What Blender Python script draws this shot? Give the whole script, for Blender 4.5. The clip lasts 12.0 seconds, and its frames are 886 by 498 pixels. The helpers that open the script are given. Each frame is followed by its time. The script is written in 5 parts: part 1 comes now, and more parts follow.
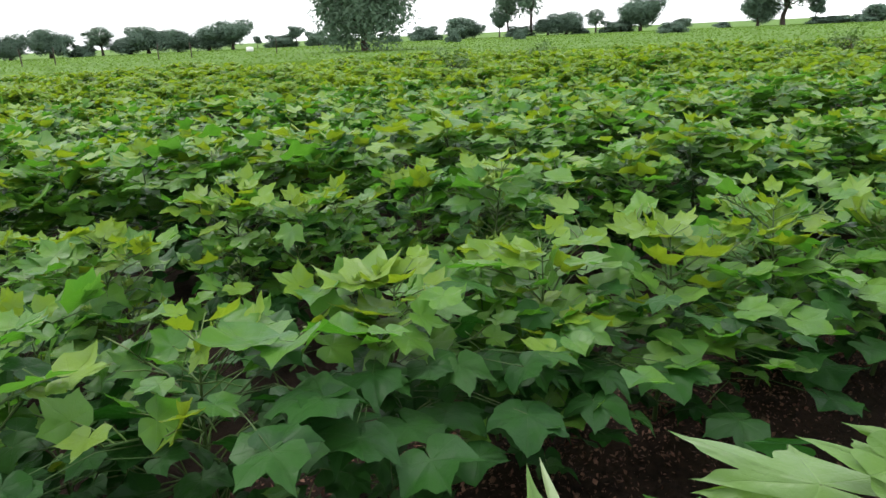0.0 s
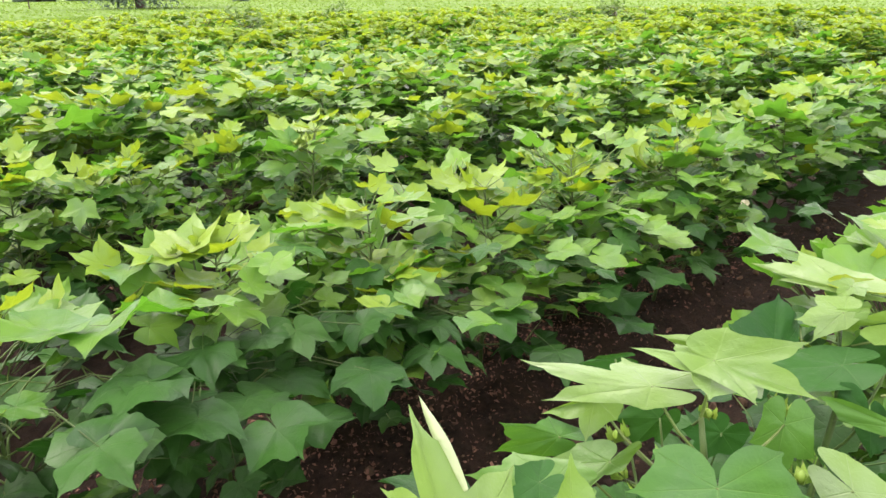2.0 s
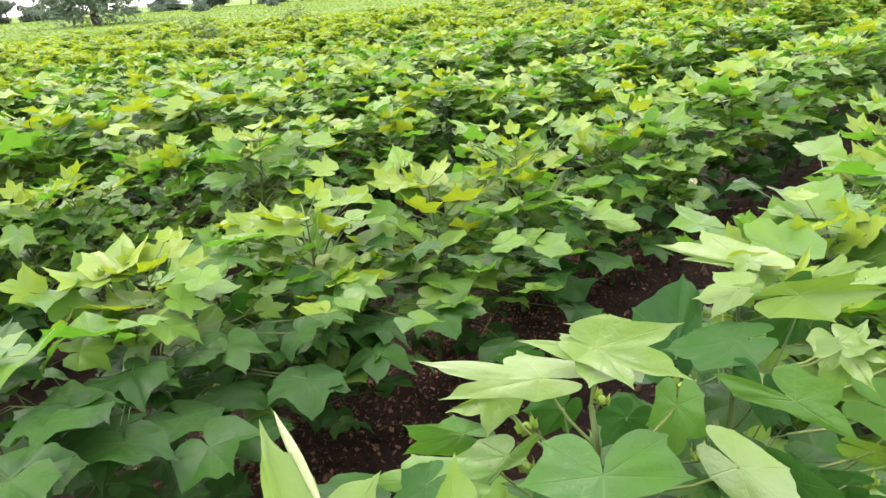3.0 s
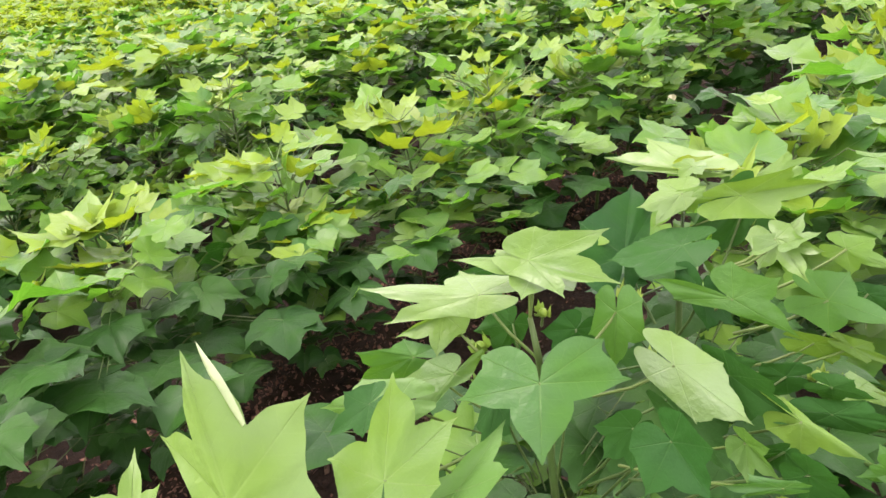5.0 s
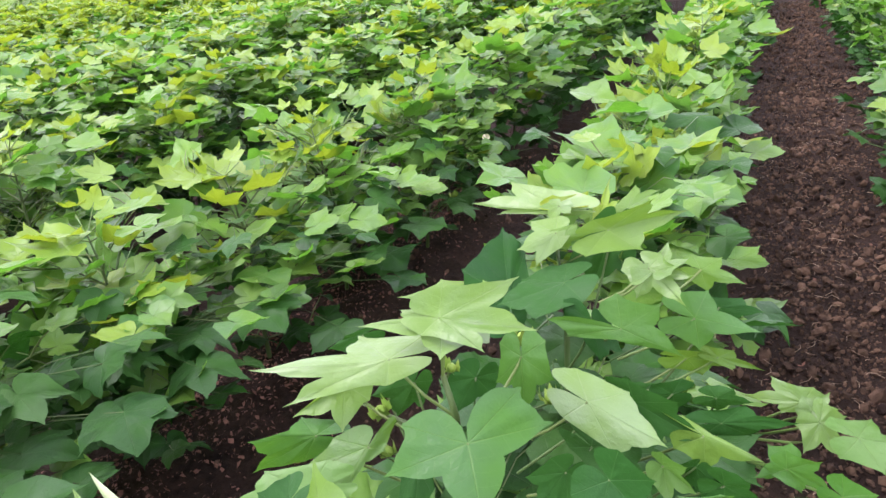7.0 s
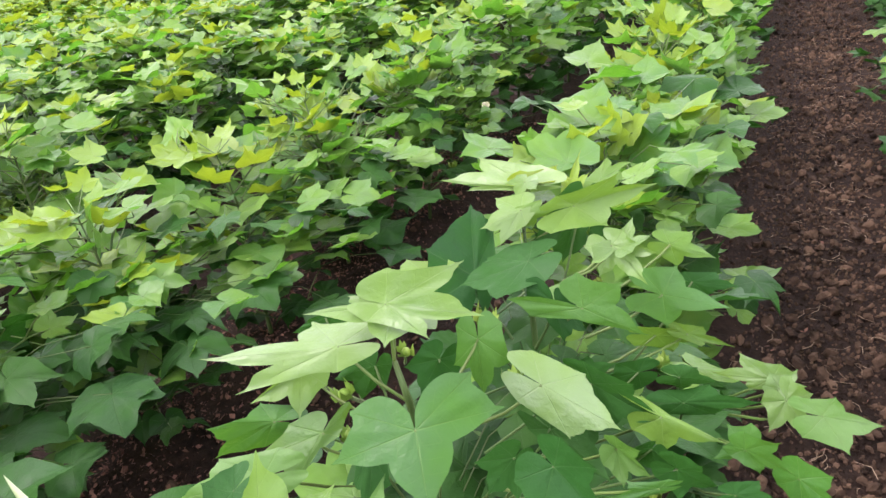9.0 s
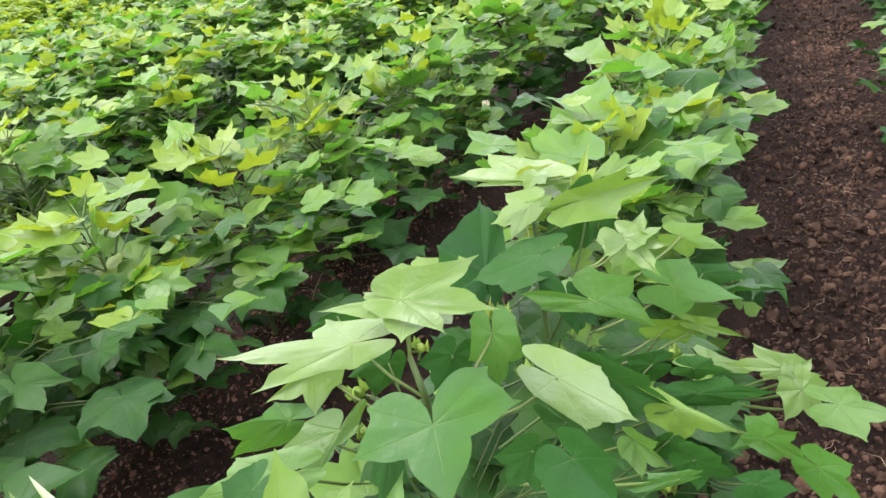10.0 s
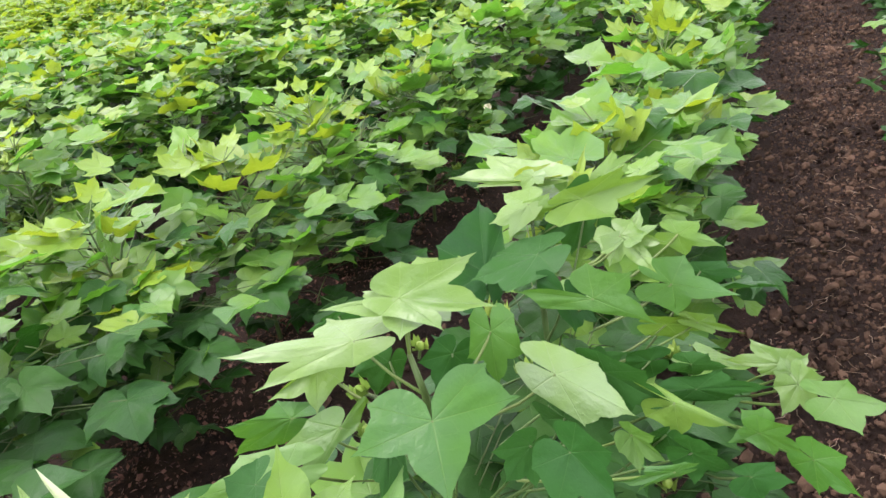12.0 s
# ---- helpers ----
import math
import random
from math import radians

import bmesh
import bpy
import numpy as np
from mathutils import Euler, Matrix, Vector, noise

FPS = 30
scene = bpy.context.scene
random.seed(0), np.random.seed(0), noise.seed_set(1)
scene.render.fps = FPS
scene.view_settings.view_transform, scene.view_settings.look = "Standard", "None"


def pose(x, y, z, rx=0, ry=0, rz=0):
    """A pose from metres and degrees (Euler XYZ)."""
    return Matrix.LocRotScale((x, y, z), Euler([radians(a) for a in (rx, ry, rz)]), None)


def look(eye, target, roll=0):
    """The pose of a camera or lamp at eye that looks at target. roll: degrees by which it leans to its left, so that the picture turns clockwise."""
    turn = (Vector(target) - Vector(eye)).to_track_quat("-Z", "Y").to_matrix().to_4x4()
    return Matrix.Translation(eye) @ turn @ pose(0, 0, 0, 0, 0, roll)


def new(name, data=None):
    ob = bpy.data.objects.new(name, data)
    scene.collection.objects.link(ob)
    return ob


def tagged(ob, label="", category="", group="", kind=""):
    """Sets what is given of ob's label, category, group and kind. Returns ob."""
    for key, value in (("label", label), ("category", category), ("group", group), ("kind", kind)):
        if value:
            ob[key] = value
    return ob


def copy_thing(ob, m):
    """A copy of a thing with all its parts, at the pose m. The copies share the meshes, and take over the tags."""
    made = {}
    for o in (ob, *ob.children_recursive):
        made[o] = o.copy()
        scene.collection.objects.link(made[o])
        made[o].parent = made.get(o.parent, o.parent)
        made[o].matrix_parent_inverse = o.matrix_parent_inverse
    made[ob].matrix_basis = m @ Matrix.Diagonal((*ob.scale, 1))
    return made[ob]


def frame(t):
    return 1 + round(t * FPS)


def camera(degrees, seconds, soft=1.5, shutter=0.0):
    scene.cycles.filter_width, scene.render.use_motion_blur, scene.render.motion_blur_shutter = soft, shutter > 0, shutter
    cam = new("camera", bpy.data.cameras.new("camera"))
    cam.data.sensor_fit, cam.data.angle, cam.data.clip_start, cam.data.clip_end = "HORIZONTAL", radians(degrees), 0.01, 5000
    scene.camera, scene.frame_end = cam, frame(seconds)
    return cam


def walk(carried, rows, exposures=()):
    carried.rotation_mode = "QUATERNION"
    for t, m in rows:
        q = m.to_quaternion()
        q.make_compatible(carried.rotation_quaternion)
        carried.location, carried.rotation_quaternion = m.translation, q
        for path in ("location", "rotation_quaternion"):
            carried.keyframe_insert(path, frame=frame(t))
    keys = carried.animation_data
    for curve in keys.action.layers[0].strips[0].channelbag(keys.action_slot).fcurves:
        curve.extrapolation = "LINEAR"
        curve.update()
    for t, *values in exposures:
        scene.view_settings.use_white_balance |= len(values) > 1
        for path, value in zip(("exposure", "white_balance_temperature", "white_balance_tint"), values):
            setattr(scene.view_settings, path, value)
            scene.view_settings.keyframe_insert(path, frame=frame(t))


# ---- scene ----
cam = camera(68.8, 12.0)
PATH = [
    (0, (2.593, 2.232, 0.955), (2.46, 4.126, 0.325), -2.6),
    (0.5, (2.564, 2.232, 0.955), (2.326, 4.119, 0.336), -2.7),
    (1, (2.562, 2.241, 0.947), (2.603, 4.121, 0.265), -1.0),
    (1.5, (2.557, 2.242, 0.945), (2.804, 4.094, 0.233), -2.4),
    (1.8, (2.556, 2.241, 0.942), (2.97, 4.055, 0.207), -0.8),
    (2, (2.56, 2.237, 0.941), (2.997, 4.041, 0.196), -0.8),
    (2.5, (2.589, 2.231, 0.943), (2.994, 4.042, 0.197), -2.5),
    (3, (2.639, 2.223, 0.939), (3.132, 4.007, 0.183), -4.3),
    (3.2, (2.653, 2.22, 0.94), (3.178, 3.991, 0.173), -5.5),
    (4.8, (2.678, 2.193, 0.921), (3.074, 3.931, 0.014), -9.0),
    (5, (2.687, 2.203, 0.92), (3.138, 3.92, -0.001), -8.9),
    (5.5, (2.66, 2.229, 0.926), (3.535, 3.793, 0.039), -7.1),
    (6, (2.63, 2.255, 0.923), (3.699, 3.698, 0.043), -5.1),
    (6.5, (2.626, 2.266, 0.927), (3.664, 3.742, 0.064), -4.5),
    (7, (2.641, 2.254, 0.932), (3.626, 3.757, 0.054), -6.7),
    (8.8, (2.693, 2.236, 0.936), (3.584, 3.756, -0.01), -9.4),
    (9, (2.693, 2.236, 0.931), (3.596, 3.74, -0.029), -9.1),
    (9.5, (2.681, 2.244, 0.929), (3.593, 3.743, -0.029), -9.7),
    (10, (2.683, 2.241, 0.929), (3.588, 3.744, -0.03), -10.1),
    (10.5, (2.685, 2.238, 0.925), (3.581, 3.747, -0.035), -10.8),
    (11, (2.687, 2.239, 0.923), (3.586, 3.742, -0.042), -10.3),
    (11.5, (2.686, 2.235, 0.924), (3.587, 3.747, -0.026), -10.4),
    (12, (2.682, 2.231, 0.928), (3.581, 3.748, -0.017), -10.8),
]
EXPOSURES = [(0, 0.81, 6400, 10), (0.5, 0.60, 6400, 10), (1, 0.78, 6620, 3), (1.5, 1.55, 6840, 18), (2, 1.85, 6950, 25), (5, 1.88, 6950, 29), (5.5, 1.88, 6740, 32), (6.5, 1.87, 6120, 35), (9, 1.86, 6380, 31), (12, 1.86, 6380, 30)]
walk(cam, [(t, look(eye, target, roll)) for t, eye, target, roll in PATH], EXPOSURES)

# ---- world and light ----
world = bpy.data.worlds.new("overcast_sky")
scene.world = world
world.use_nodes = True
wn, wl = world.node_tree.nodes, world.node_tree.links
wn.clear()
sky = wn.new("ShaderNodeTexSky")
sky.sky_type = "NISHITA"
sky.sun_disc = False
sky.sun_elevation, sky.sun_rotation = radians(58), radians(-60)
sky.dust_density, sky.air_density, sky.ozone_density = 6.0, 1.0, 1.0
cloud = wn.new("ShaderNodeMix")
cloud.data_type = "RGBA"
cloud.inputs[0].default_value = 0.8
cloud.inputs[7].default_value = (12.0, 12.2, 12.4, 1)
back = wn.new("ShaderNodeBackground")
back.inputs[1].default_value = 0.118
wout = wn.new("ShaderNodeOutputWorld")
wl.new(sky.outputs[0], cloud.inputs[6])
wl.new(cloud.outputs[2], back.inputs[0])
wl.new(back.outputs[0], wout.inputs[0])

sun = new("sun", bpy.data.lights.new("sun", "SUN"))
sun.data.energy, sun.data.angle, sun.data.color = 0.95, radians(14), (1.0, 0.97, 0.92)
sun.matrix_world = look((0, 0, 30), (0.53 * 30 * math.cos(radians(-30)), 0.53 * 30 * math.sin(radians(-30)), 4))

# ---- materials ----


def nodes_of(name):
    m = bpy.data.materials.new(name)
    m.use_nodes = True
    m.node_tree.nodes.clear()
    return m, m.node_tree.nodes, m.node_tree.links


def math_node(n, l, op, a, b=None, c=None):
    k = n.new("ShaderNodeMath")
    k.operation = op
    for i, x in enumerate((a, b, c)):
        if x is None:
            continue
        if isinstance(x, (int, float)):
            k.inputs[i].default_value = x
        else:
            l.new(x, k.inputs[i])
    return k.outputs[0]


def mix_node(n, l, f, a, b, kind="MIX"):
    k = n.new("ShaderNodeMix")
    k.data_type, k.blend_type = "RGBA", kind
    for i, x in ((0, f), (6, a), (7, b)):
        if isinstance(x, (int, float)):
            k.inputs[i].default_value = x
        elif isinstance(x, tuple):
            k.inputs[i].default_value = (*x, 1)
        else:
            l.new(x, k.inputs[i])
    return k.outputs[2]


def noise_node(n, l, vec, scale, detail=4, rough=0.55):
    k = n.new("ShaderNodeTexNoise")
    k.inputs["Scale"].default_value, k.inputs["Detail"].default_value, k.inputs["Roughness"].default_value = scale, detail, rough
    l.new(vec, k.inputs["Vector"])
    return k.outputs["Fac"]


def leaf_material(name, dark, light, pale, through_color, gloss=0.42, veins=True, clear=0.3, spec=0.5):
    """Leaf tissue: two greens by leaf, pale veins that fan from the stalk, soft blotches, light shining through."""
    m, n, l = nodes_of(name)
    info, geo, uv = n.new("ShaderNodeObjectInfo"), n.new("ShaderNodeNewGeometry"), n.new("ShaderNodeUVMap")
    r = math_node(n, l, "FRACT", math_node(n, l, "ADD", info.outputs["Random"], geo.outputs["Random Per Island"]))
    r2 = math_node(n, l, "FRACT", math_node(n, l, "MULTIPLY", r, 7.31))
    col = mix_node(n, l, r, dark, light)
    col = mix_node(n, l, math_node(n, l, "MULTIPLY", math_node(n, l, "POWER", r2, 4), 0.5), col, pale)
    blotch = noise_node(n, l, geo.outputs["Position"], 45, 3)
    col = mix_node(n, l, math_node(n, l, "MULTIPLY", blotch, 0.30), col, tuple(x * 0.62 for x in dark))
    fine = noise_node(n, l, geo.outputs["Position"], 420, 3)
    wide = noise_node(n, l, geo.outputs["Position"], 17, 2)
    # Broad noise patches yellowed in base colour to imitate light through the blade.
    lit_patch = math_node(n, l, "MULTIPLY", math_node(n, l, "SUBTRACT", wide, 0.38), 4.0)
    lit_patch = math_node(n, l, "MINIMUM", math_node(n, l, "MAXIMUM", lit_patch, 0.0), 1.0)
    col = mix_node(n, l, math_node(n, l, "MULTIPLY", lit_patch, 0.45), col, tuple(x * y for x, y in zip(light, (1.22, 1.08, 0.85))))
    height = math_node(n, l, "MULTIPLY_ADD", fine, 0.12, blotch)
    if veins:
        sep = n.new("ShaderNodeSeparateXYZ")
        l.new(uv.outputs[0], sep.inputs[0])
        x, y = math_node(n, l, "ABSOLUTE", sep.outputs[0]), sep.outputs[1]
        best, ribs = None, None
        for a in (0, 62, 113):
            s, c = math.sin(radians(a)), math.cos(radians(a))
            across = math_node(n, l, "ABSOLUTE", math_node(n, l, "SUBTRACT", math_node(n, l, "MULTIPLY", x, c), math_node(n, l, "MULTIPLY", y, s)))
            along = math_node(n, l, "ADD", math_node(n, l, "MULTIPLY", x, s), math_node(n, l, "MULTIPLY", y, c))
            width = math_node(n, l, "MULTIPLY_ADD", along, -0.014, 0.021)
            line = math_node(n, l, "SUBTRACT", 1.0, math_node(n, l, "DIVIDE", across, width))
            line = math_node(n, l, "MULTIPLY", math_node(n, l, "MAXIMUM", line, 0.0), math_node(n, l, "GREATER_THAN", along, 0.0))
            rib = math_node(n, l, "PINGPONG", math_node(n, l, "SUBTRACT", along, math_node(n, l, "MULTIPLY", across, 0.8)), 0.11)
            rib = math_node(n, l, "MULTIPLY", math_node(n, l, "MAXIMUM", math_node(n, l, "MULTIPLY_ADD", rib, -70.0, 1.0), 0.0), math_node(n, l, "LESS_THAN", across, 0.24))
            best = line if best is None else math_node(n, l, "MAXIMUM", best, line)
            ribs = rib if ribs is None else math_node(n, l, "MAXIMUM", ribs, rib)
        best = math_node(n, l, "MINIMUM", best, 1.0)
        line = math_node(n, l, "MAXIMUM", best, math_node(n, l, "MULTIPLY", ribs, 0.28))
        col = mix_node(n, l, math_node(n, l, "MULTIPLY", line, 0.24), col, pale)
        height = math_node(n, l, "SUBTRACT", math_node(n, l, "MULTIPLY", height, 0.9), math_node(n, l, "MULTIPLY", line, 0.10))
    bump = n.new("ShaderNodeBump")
    bump.inputs["Strength"].default_value, bump.inputs["Distance"].default_value = 0.85, 0.004
    l.new(height, bump.inputs["Height"])
    p = n.new("ShaderNodeBsdfPrincipled")
    l.new(col, p.inputs["Base Color"])
    l.new(math_node(n, l, "MULTIPLY_ADD", blotch, 0.22, gloss - 0.1), p.inputs["Roughness"])
    l.new(math_node(n, l, "MULTIPLY_ADD", lit_patch, -1.0 * spec, 1.4 * spec), p.inputs["Specular IOR Level"])
    l.new(bump.outputs[0], p.inputs["Normal"])
    t = n.new("ShaderNodeBsdfTranslucent")
    l.new(mix_node(n, l, 0.65, col, through_color), t.inputs["Color"])
    mx, out = n.new("ShaderNodeMixShader"), n.new("ShaderNodeOutputMaterial")
    mx.inputs[0].default_value = clear
    l.new(p.outputs[0], mx.inputs[1])
    l.new(t.outputs[0], mx.inputs[2])
    l.new(mx.outputs[0], out.inputs[0])
    return m


def plain_material(name, a, b, scale, rough=0.7, bump_scale=0.0, bump_dist=0.004, spec=0.3, each=0.4):
    """Two colours mixed by noise at two sizes, with relief."""
    m, n, l = nodes_of(name)
    geo, info = n.new("ShaderNodeNewGeometry"), n.new("ShaderNodeObjectInfo")
    f = noise_node(n, l, geo.outputs["Position"], scale, 6)
    g = noise_node(n, l, geo.outputs["Position"], scale * 0.13, 3)
    k = math_node(n, l, "MULTIPLY_ADD", math_node(n, l, "ADD", f, g), 1.4, -0.9)
    k = math_node(n, l, "ADD", math_node(n, l, "MULTIPLY_ADD", geo.outputs["Random Per Island"], each, -0.5 * each), k)
    k = math_node(n, l, "MINIMUM", math_node(n, l, "MAXIMUM", k, 0.0), 1.0)
    p, out = n.new("ShaderNodeBsdfPrincipled"), n.new("ShaderNodeOutputMaterial")
    l.new(mix_node(n, l, k, a, b), p.inputs["Base Color"])
    p.inputs["Roughness"].default_value, p.inputs["Specular IOR Level"].default_value = rough, spec
    if bump_scale:
        b2 = n.new("ShaderNodeBump")
        b2.inputs["Strength"].default_value, b2.inputs["Distance"].default_value = 0.8, bump_dist
        l.new(noise_node(n, l, geo.outputs["Position"], bump_scale, 8, 0.65), b2.inputs["Height"])
        l.new(b2.outputs[0], p.inputs["Normal"])
    l.new(p.outputs[0], out.inputs[0])
    return m


# Old tones run darker than age alone makes them, to carry canopy shade.
OLD_SHADE_TONES = ((0.0085, 0.042, 0.0080), (0.020, 0.073, 0.0140), (0.055, 0.125, 0.030), (0.028, 0.155, 0.010))
MID_TONES = ((0.028, 0.120, 0.018), (0.106, 0.226, 0.034), (0.150, 0.240, 0.080), (0.100, 0.34, 0.012))
NEW_TONES = ((0.080, 0.190, 0.016), (0.134, 0.240, 0.028), (0.17, 0.24, 0.06), (0.33, 0.45, 0.008))
LEAF_OLD_SHADE = leaf_material("mature_shade_leaf", *OLD_SHADE_TONES, gloss=0.46, clear=0.22, spec=0.15)
LEAF_MID = leaf_material("full_leaf", *MID_TONES, gloss=0.40, clear=0.38, spec=0.32)
# Young leaves, with reflected sky sheen put into the paler base colour.
LEAF_PALE = leaf_material("pale_sheen_leaf", (0.064, 0.142, 0.028), (0.086, 0.172, 0.036), (0.17, 0.27, 0.10), (0.18, 0.37, 0.015), clear=0.25, spec=0.55)
LEAF_HERO = leaf_material("broad_leaf", (0.025, 0.096, 0.017), (0.042, 0.126, 0.024), (0.13, 0.23, 0.06), (0.12, 0.34, 0.010), clear=0.26, spec=0.24)
LEAF_NEW = leaf_material("young_leaf", *NEW_TONES, gloss=0.42, clear=0.34, spec=0.35)
# Brighter, yellower base colour standing in for light on the top leaf.
LEAF_LIT = leaf_material("lit_top_leaf", (0.098, 0.184, 0.012), (0.136, 0.212, 0.018), (0.20, 0.29, 0.07), (0.38, 0.48, 0.008), clear=0.38, spec=0.40)
LEAF_FRESH = leaf_material("fresh_leaf", (0.042, 0.118, 0.016), (0.076, 0.160, 0.024), (0.15, 0.24, 0.07), (0.18, 0.36, 0.010), clear=0.25, spec=0.28)
# Shade under the upper leaves is put into this deep green.
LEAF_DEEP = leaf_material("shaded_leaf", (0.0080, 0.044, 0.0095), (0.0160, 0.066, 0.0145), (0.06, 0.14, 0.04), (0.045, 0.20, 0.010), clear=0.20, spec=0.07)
LEAF_UNDER = leaf_material("leaf_underside", (0.19, 0.26, 0.12), (0.24, 0.31, 0.16), (0.30, 0.36, 0.22), (0.26, 0.38, 0.06), veins=False, clear=0.2)
STEM = plain_material("green_stem", (0.036, 0.088, 0.016), (0.054, 0.080, 0.022), 30, 0.55, 120, 0.001)
STALK = plain_material("leaf_stalk", (0.060, 0.130, 0.022), (0.085, 0.120, 0.030), 40, 0.5)
BUD = plain_material("bud_green", (0.095, 0.19, 0.022), (0.17, 0.25, 0.035), 60, 0.5)
PETAL = plain_material("cream_petal", (0.42, 0.41, 0.24), (0.52, 0.51, 0.36), 80, 0.6)
WITHERED = plain_material("withered_petal", (0.22, 0.035, 0.05), (0.34, 0.12, 0.12), 160, 0.7, 300, 0.002)
SOIL = plain_material("dark_soil", (0.0080, 0.0048, 0.0033), (0.039, 0.0240, 0.0158), 60, 0.95, 150, 0.03, 0.15)


def add_grass_beyond(m, near, far):
    """Past the field the ground is grown over with low grass, in patches at first."""
    n, l = m.node_tree.nodes, m.node_tree.links
    p = next(x for x in n if x.type == "BSDF_PRINCIPLED")
    soil_color = p.inputs["Base Color"].links[0].from_socket
    geo = next(x for x in n if x.type == "NEW_GEOMETRY")
    ln = n.new("ShaderNodeVectorMath")
    ln.operation = "LENGTH"
    l.new(geo.outputs["Position"], ln.inputs[0])
    f = math_node(n, l, "DIVIDE", math_node(n, l, "SUBTRACT", ln.outputs["Value"], near), far - near)
    f = math_node(n, l, "ADD", f, math_node(n, l, "SUBTRACT", noise_node(n, l, geo.outputs["Position"], 0.35, 4), 0.5))
    f = math_node(n, l, "MINIMUM", math_node(n, l, "MAXIMUM", f, 0.0), 1.0)
    tone = noise_node(n, l, geo.outputs["Position"], 0.12, 5)
    l.new(mix_node(n, l, f, soil_color, mix_node(n, l, tone, (0.070, 0.138, 0.022), (0.092, 0.162, 0.030))), p.inputs["Base Color"])


add_grass_beyond(SOIL, 16.5, 21)
CLOD = plain_material("soil_clod", (0.0125, 0.0076, 0.0052), (0.118, 0.075, 0.047), 45, 0.95, 180, 0.006, 0.15, 0.9)
LITTER = plain_material("dry_litter", (0.066, 0.028, 0.018), (0.21, 0.108, 0.070), 50, 0.8)
STRAW = plain_material("straw", (0.16, 0.11, 0.065), (0.28, 0.22, 0.145), 60, 0.7)
BARK = plain_material("bark", (0.030, 0.023, 0.017), (0.065, 0.050, 0.038), 6, 0.9, 18, 0.03)
# Distance haze is put into both crown greens as a paler, bluer base colour.
CROWN = leaf_material("hazed_tree_leaf", (0.080, 0.138, 0.105), (0.118, 0.180, 0.140), (0.14, 0.19, 0.14), (0.14, 0.22, 0.14), 0.6, False, 0.25, 0.08)
CROWN_PALE = leaf_material("hazed_acacia_leaf", (0.078, 0.138, 0.096), (0.115, 0.178, 0.126), (0.14, 0.19, 0.13), (0.14, 0.22, 0.13), 0.6, False, 0.25, 0.08)
WEED = leaf_material("weed_leaf", (0.04, 0.10, 0.018), (0.075, 0.15, 0.028), (0.12, 0.19, 0.06), (0.12, 0.24, 0.02), 0.5, False, 0.3)
GRASS = leaf_material("meadow_grass", (0.080, 0.155, 0.024), (0.104, 0.182, 0.032), (0.12, 0.19, 0.05), (0.14, 0.26, 0.025), 0.65, False, 0.5, 0.08)
WHITE = plain_material("plain_white", (0.65, 0.65, 0.62), (0.75, 0.75, 0.72), 2, 0.7)

# ---- mesh tools ----
RNG = random.Random(11)


class Geo:
    """A growing mesh: points, faces and a flat coordinate for each point."""

    def __init__(self):
        self.v, self.f, self.uv, self.mi, self.slot = [], [], [], [], 0

    def add(self, v, f, uv=None):
        k = len(self.v)
        self.v += [tuple(p) for p in v]
        self.f += [tuple(i + k for i in q) for q in f]
        self.uv += uv if uv else [(0, 0)] * len(v)
        self.mi += [self.slot] * len(f)

    def tube(self, pts, radii, sides=5):
        v, f = [], []
        for i, p in enumerate(pts):
            p = Vector(p)
            way = (Vector(pts[min(i + 1, len(pts) - 1)]) - Vector(pts[max(i - 1, 0)])).normalized()
            a = way.orthogonal().normalized()
            b = way.cross(a)
            for s in range(sides):
                w = 2 * math.pi * s / sides
                v.append(p + radii[i] * (math.cos(w) * a + math.sin(w) * b))
        for i in range(len(pts) - 1):
            for s in range(sides):
                q = (s + 1) % sides
                f.append((i * sides + s, i * sides + q, (i + 1) * sides + q, (i + 1) * sides + s))
        f.append(tuple(range((len(pts) - 1) * sides, len(pts) * sides)))
        self.add(v, f)

    def mesh(self, name, *mats):
        me = bpy.data.meshes.new(name)
        me.from_pydata(self.v, [], self.f)
        for m in mats:
            me.materials.append(m)
        loops = np.empty(len(me.loops), dtype=np.int32)
        me.loops.foreach_get("vertex_index", loops)
        layer = me.uv_layers.new(name="UVMap")
        layer.data.foreach_set("uv", np.asarray(self.uv, dtype=np.float32)[loops].ravel())
        if len(mats) > 1:
            me.polygons.foreach_set("material_index", np.array(self.mi, dtype=np.int32))
        me.polygons.foreach_set("use_smooth", np.ones(len(me.polygons), dtype=bool))
        me.update()
        return me


def part(name, mesh, parent, m=None, label=""):
    ob = new(name, mesh)
    ob.parent = parent
    if m is not None:
        ob.matrix_basis = m
    return tagged(ob, label) if label else ob


# Half a leaf's edge: degrees from the tip, then how far out, for a broad leaf and for a deeply lobed one.
EDGE = (
    (0, 1.14, 1.30), (3, 1.04, 1.12), (8, 0.985, 0.99), (14, 0.955, 0.92), (20, 0.925, 0.84), (26, 0.89, 0.74), (31, 0.86, 0.64),
    (34.5, 0.84, 0.57), (38, 0.85, 0.62), (44, 0.875, 0.74), (50, 0.90, 0.84), (56, 0.925, 0.93), (60, 0.955, 1.02), (62, 1.0, 1.15),
    (65, 0.93, 0.985), (71, 0.885, 0.88), (80, 0.845, 0.78), (90, 0.815, 0.70), (100, 0.795, 0.68), (108, 0.79, 0.72), (113, 0.80, 0.77),
    (119, 0.77, 0.72), (132, 0.745, 0.67), (148, 0.71, 0.62), (163, 0.58, 0.49), (174, 0.33, 0.28))
COARSE = (0, 3, 5, 7, 9, 11, 13, 16, 18, 20, 23, 25)
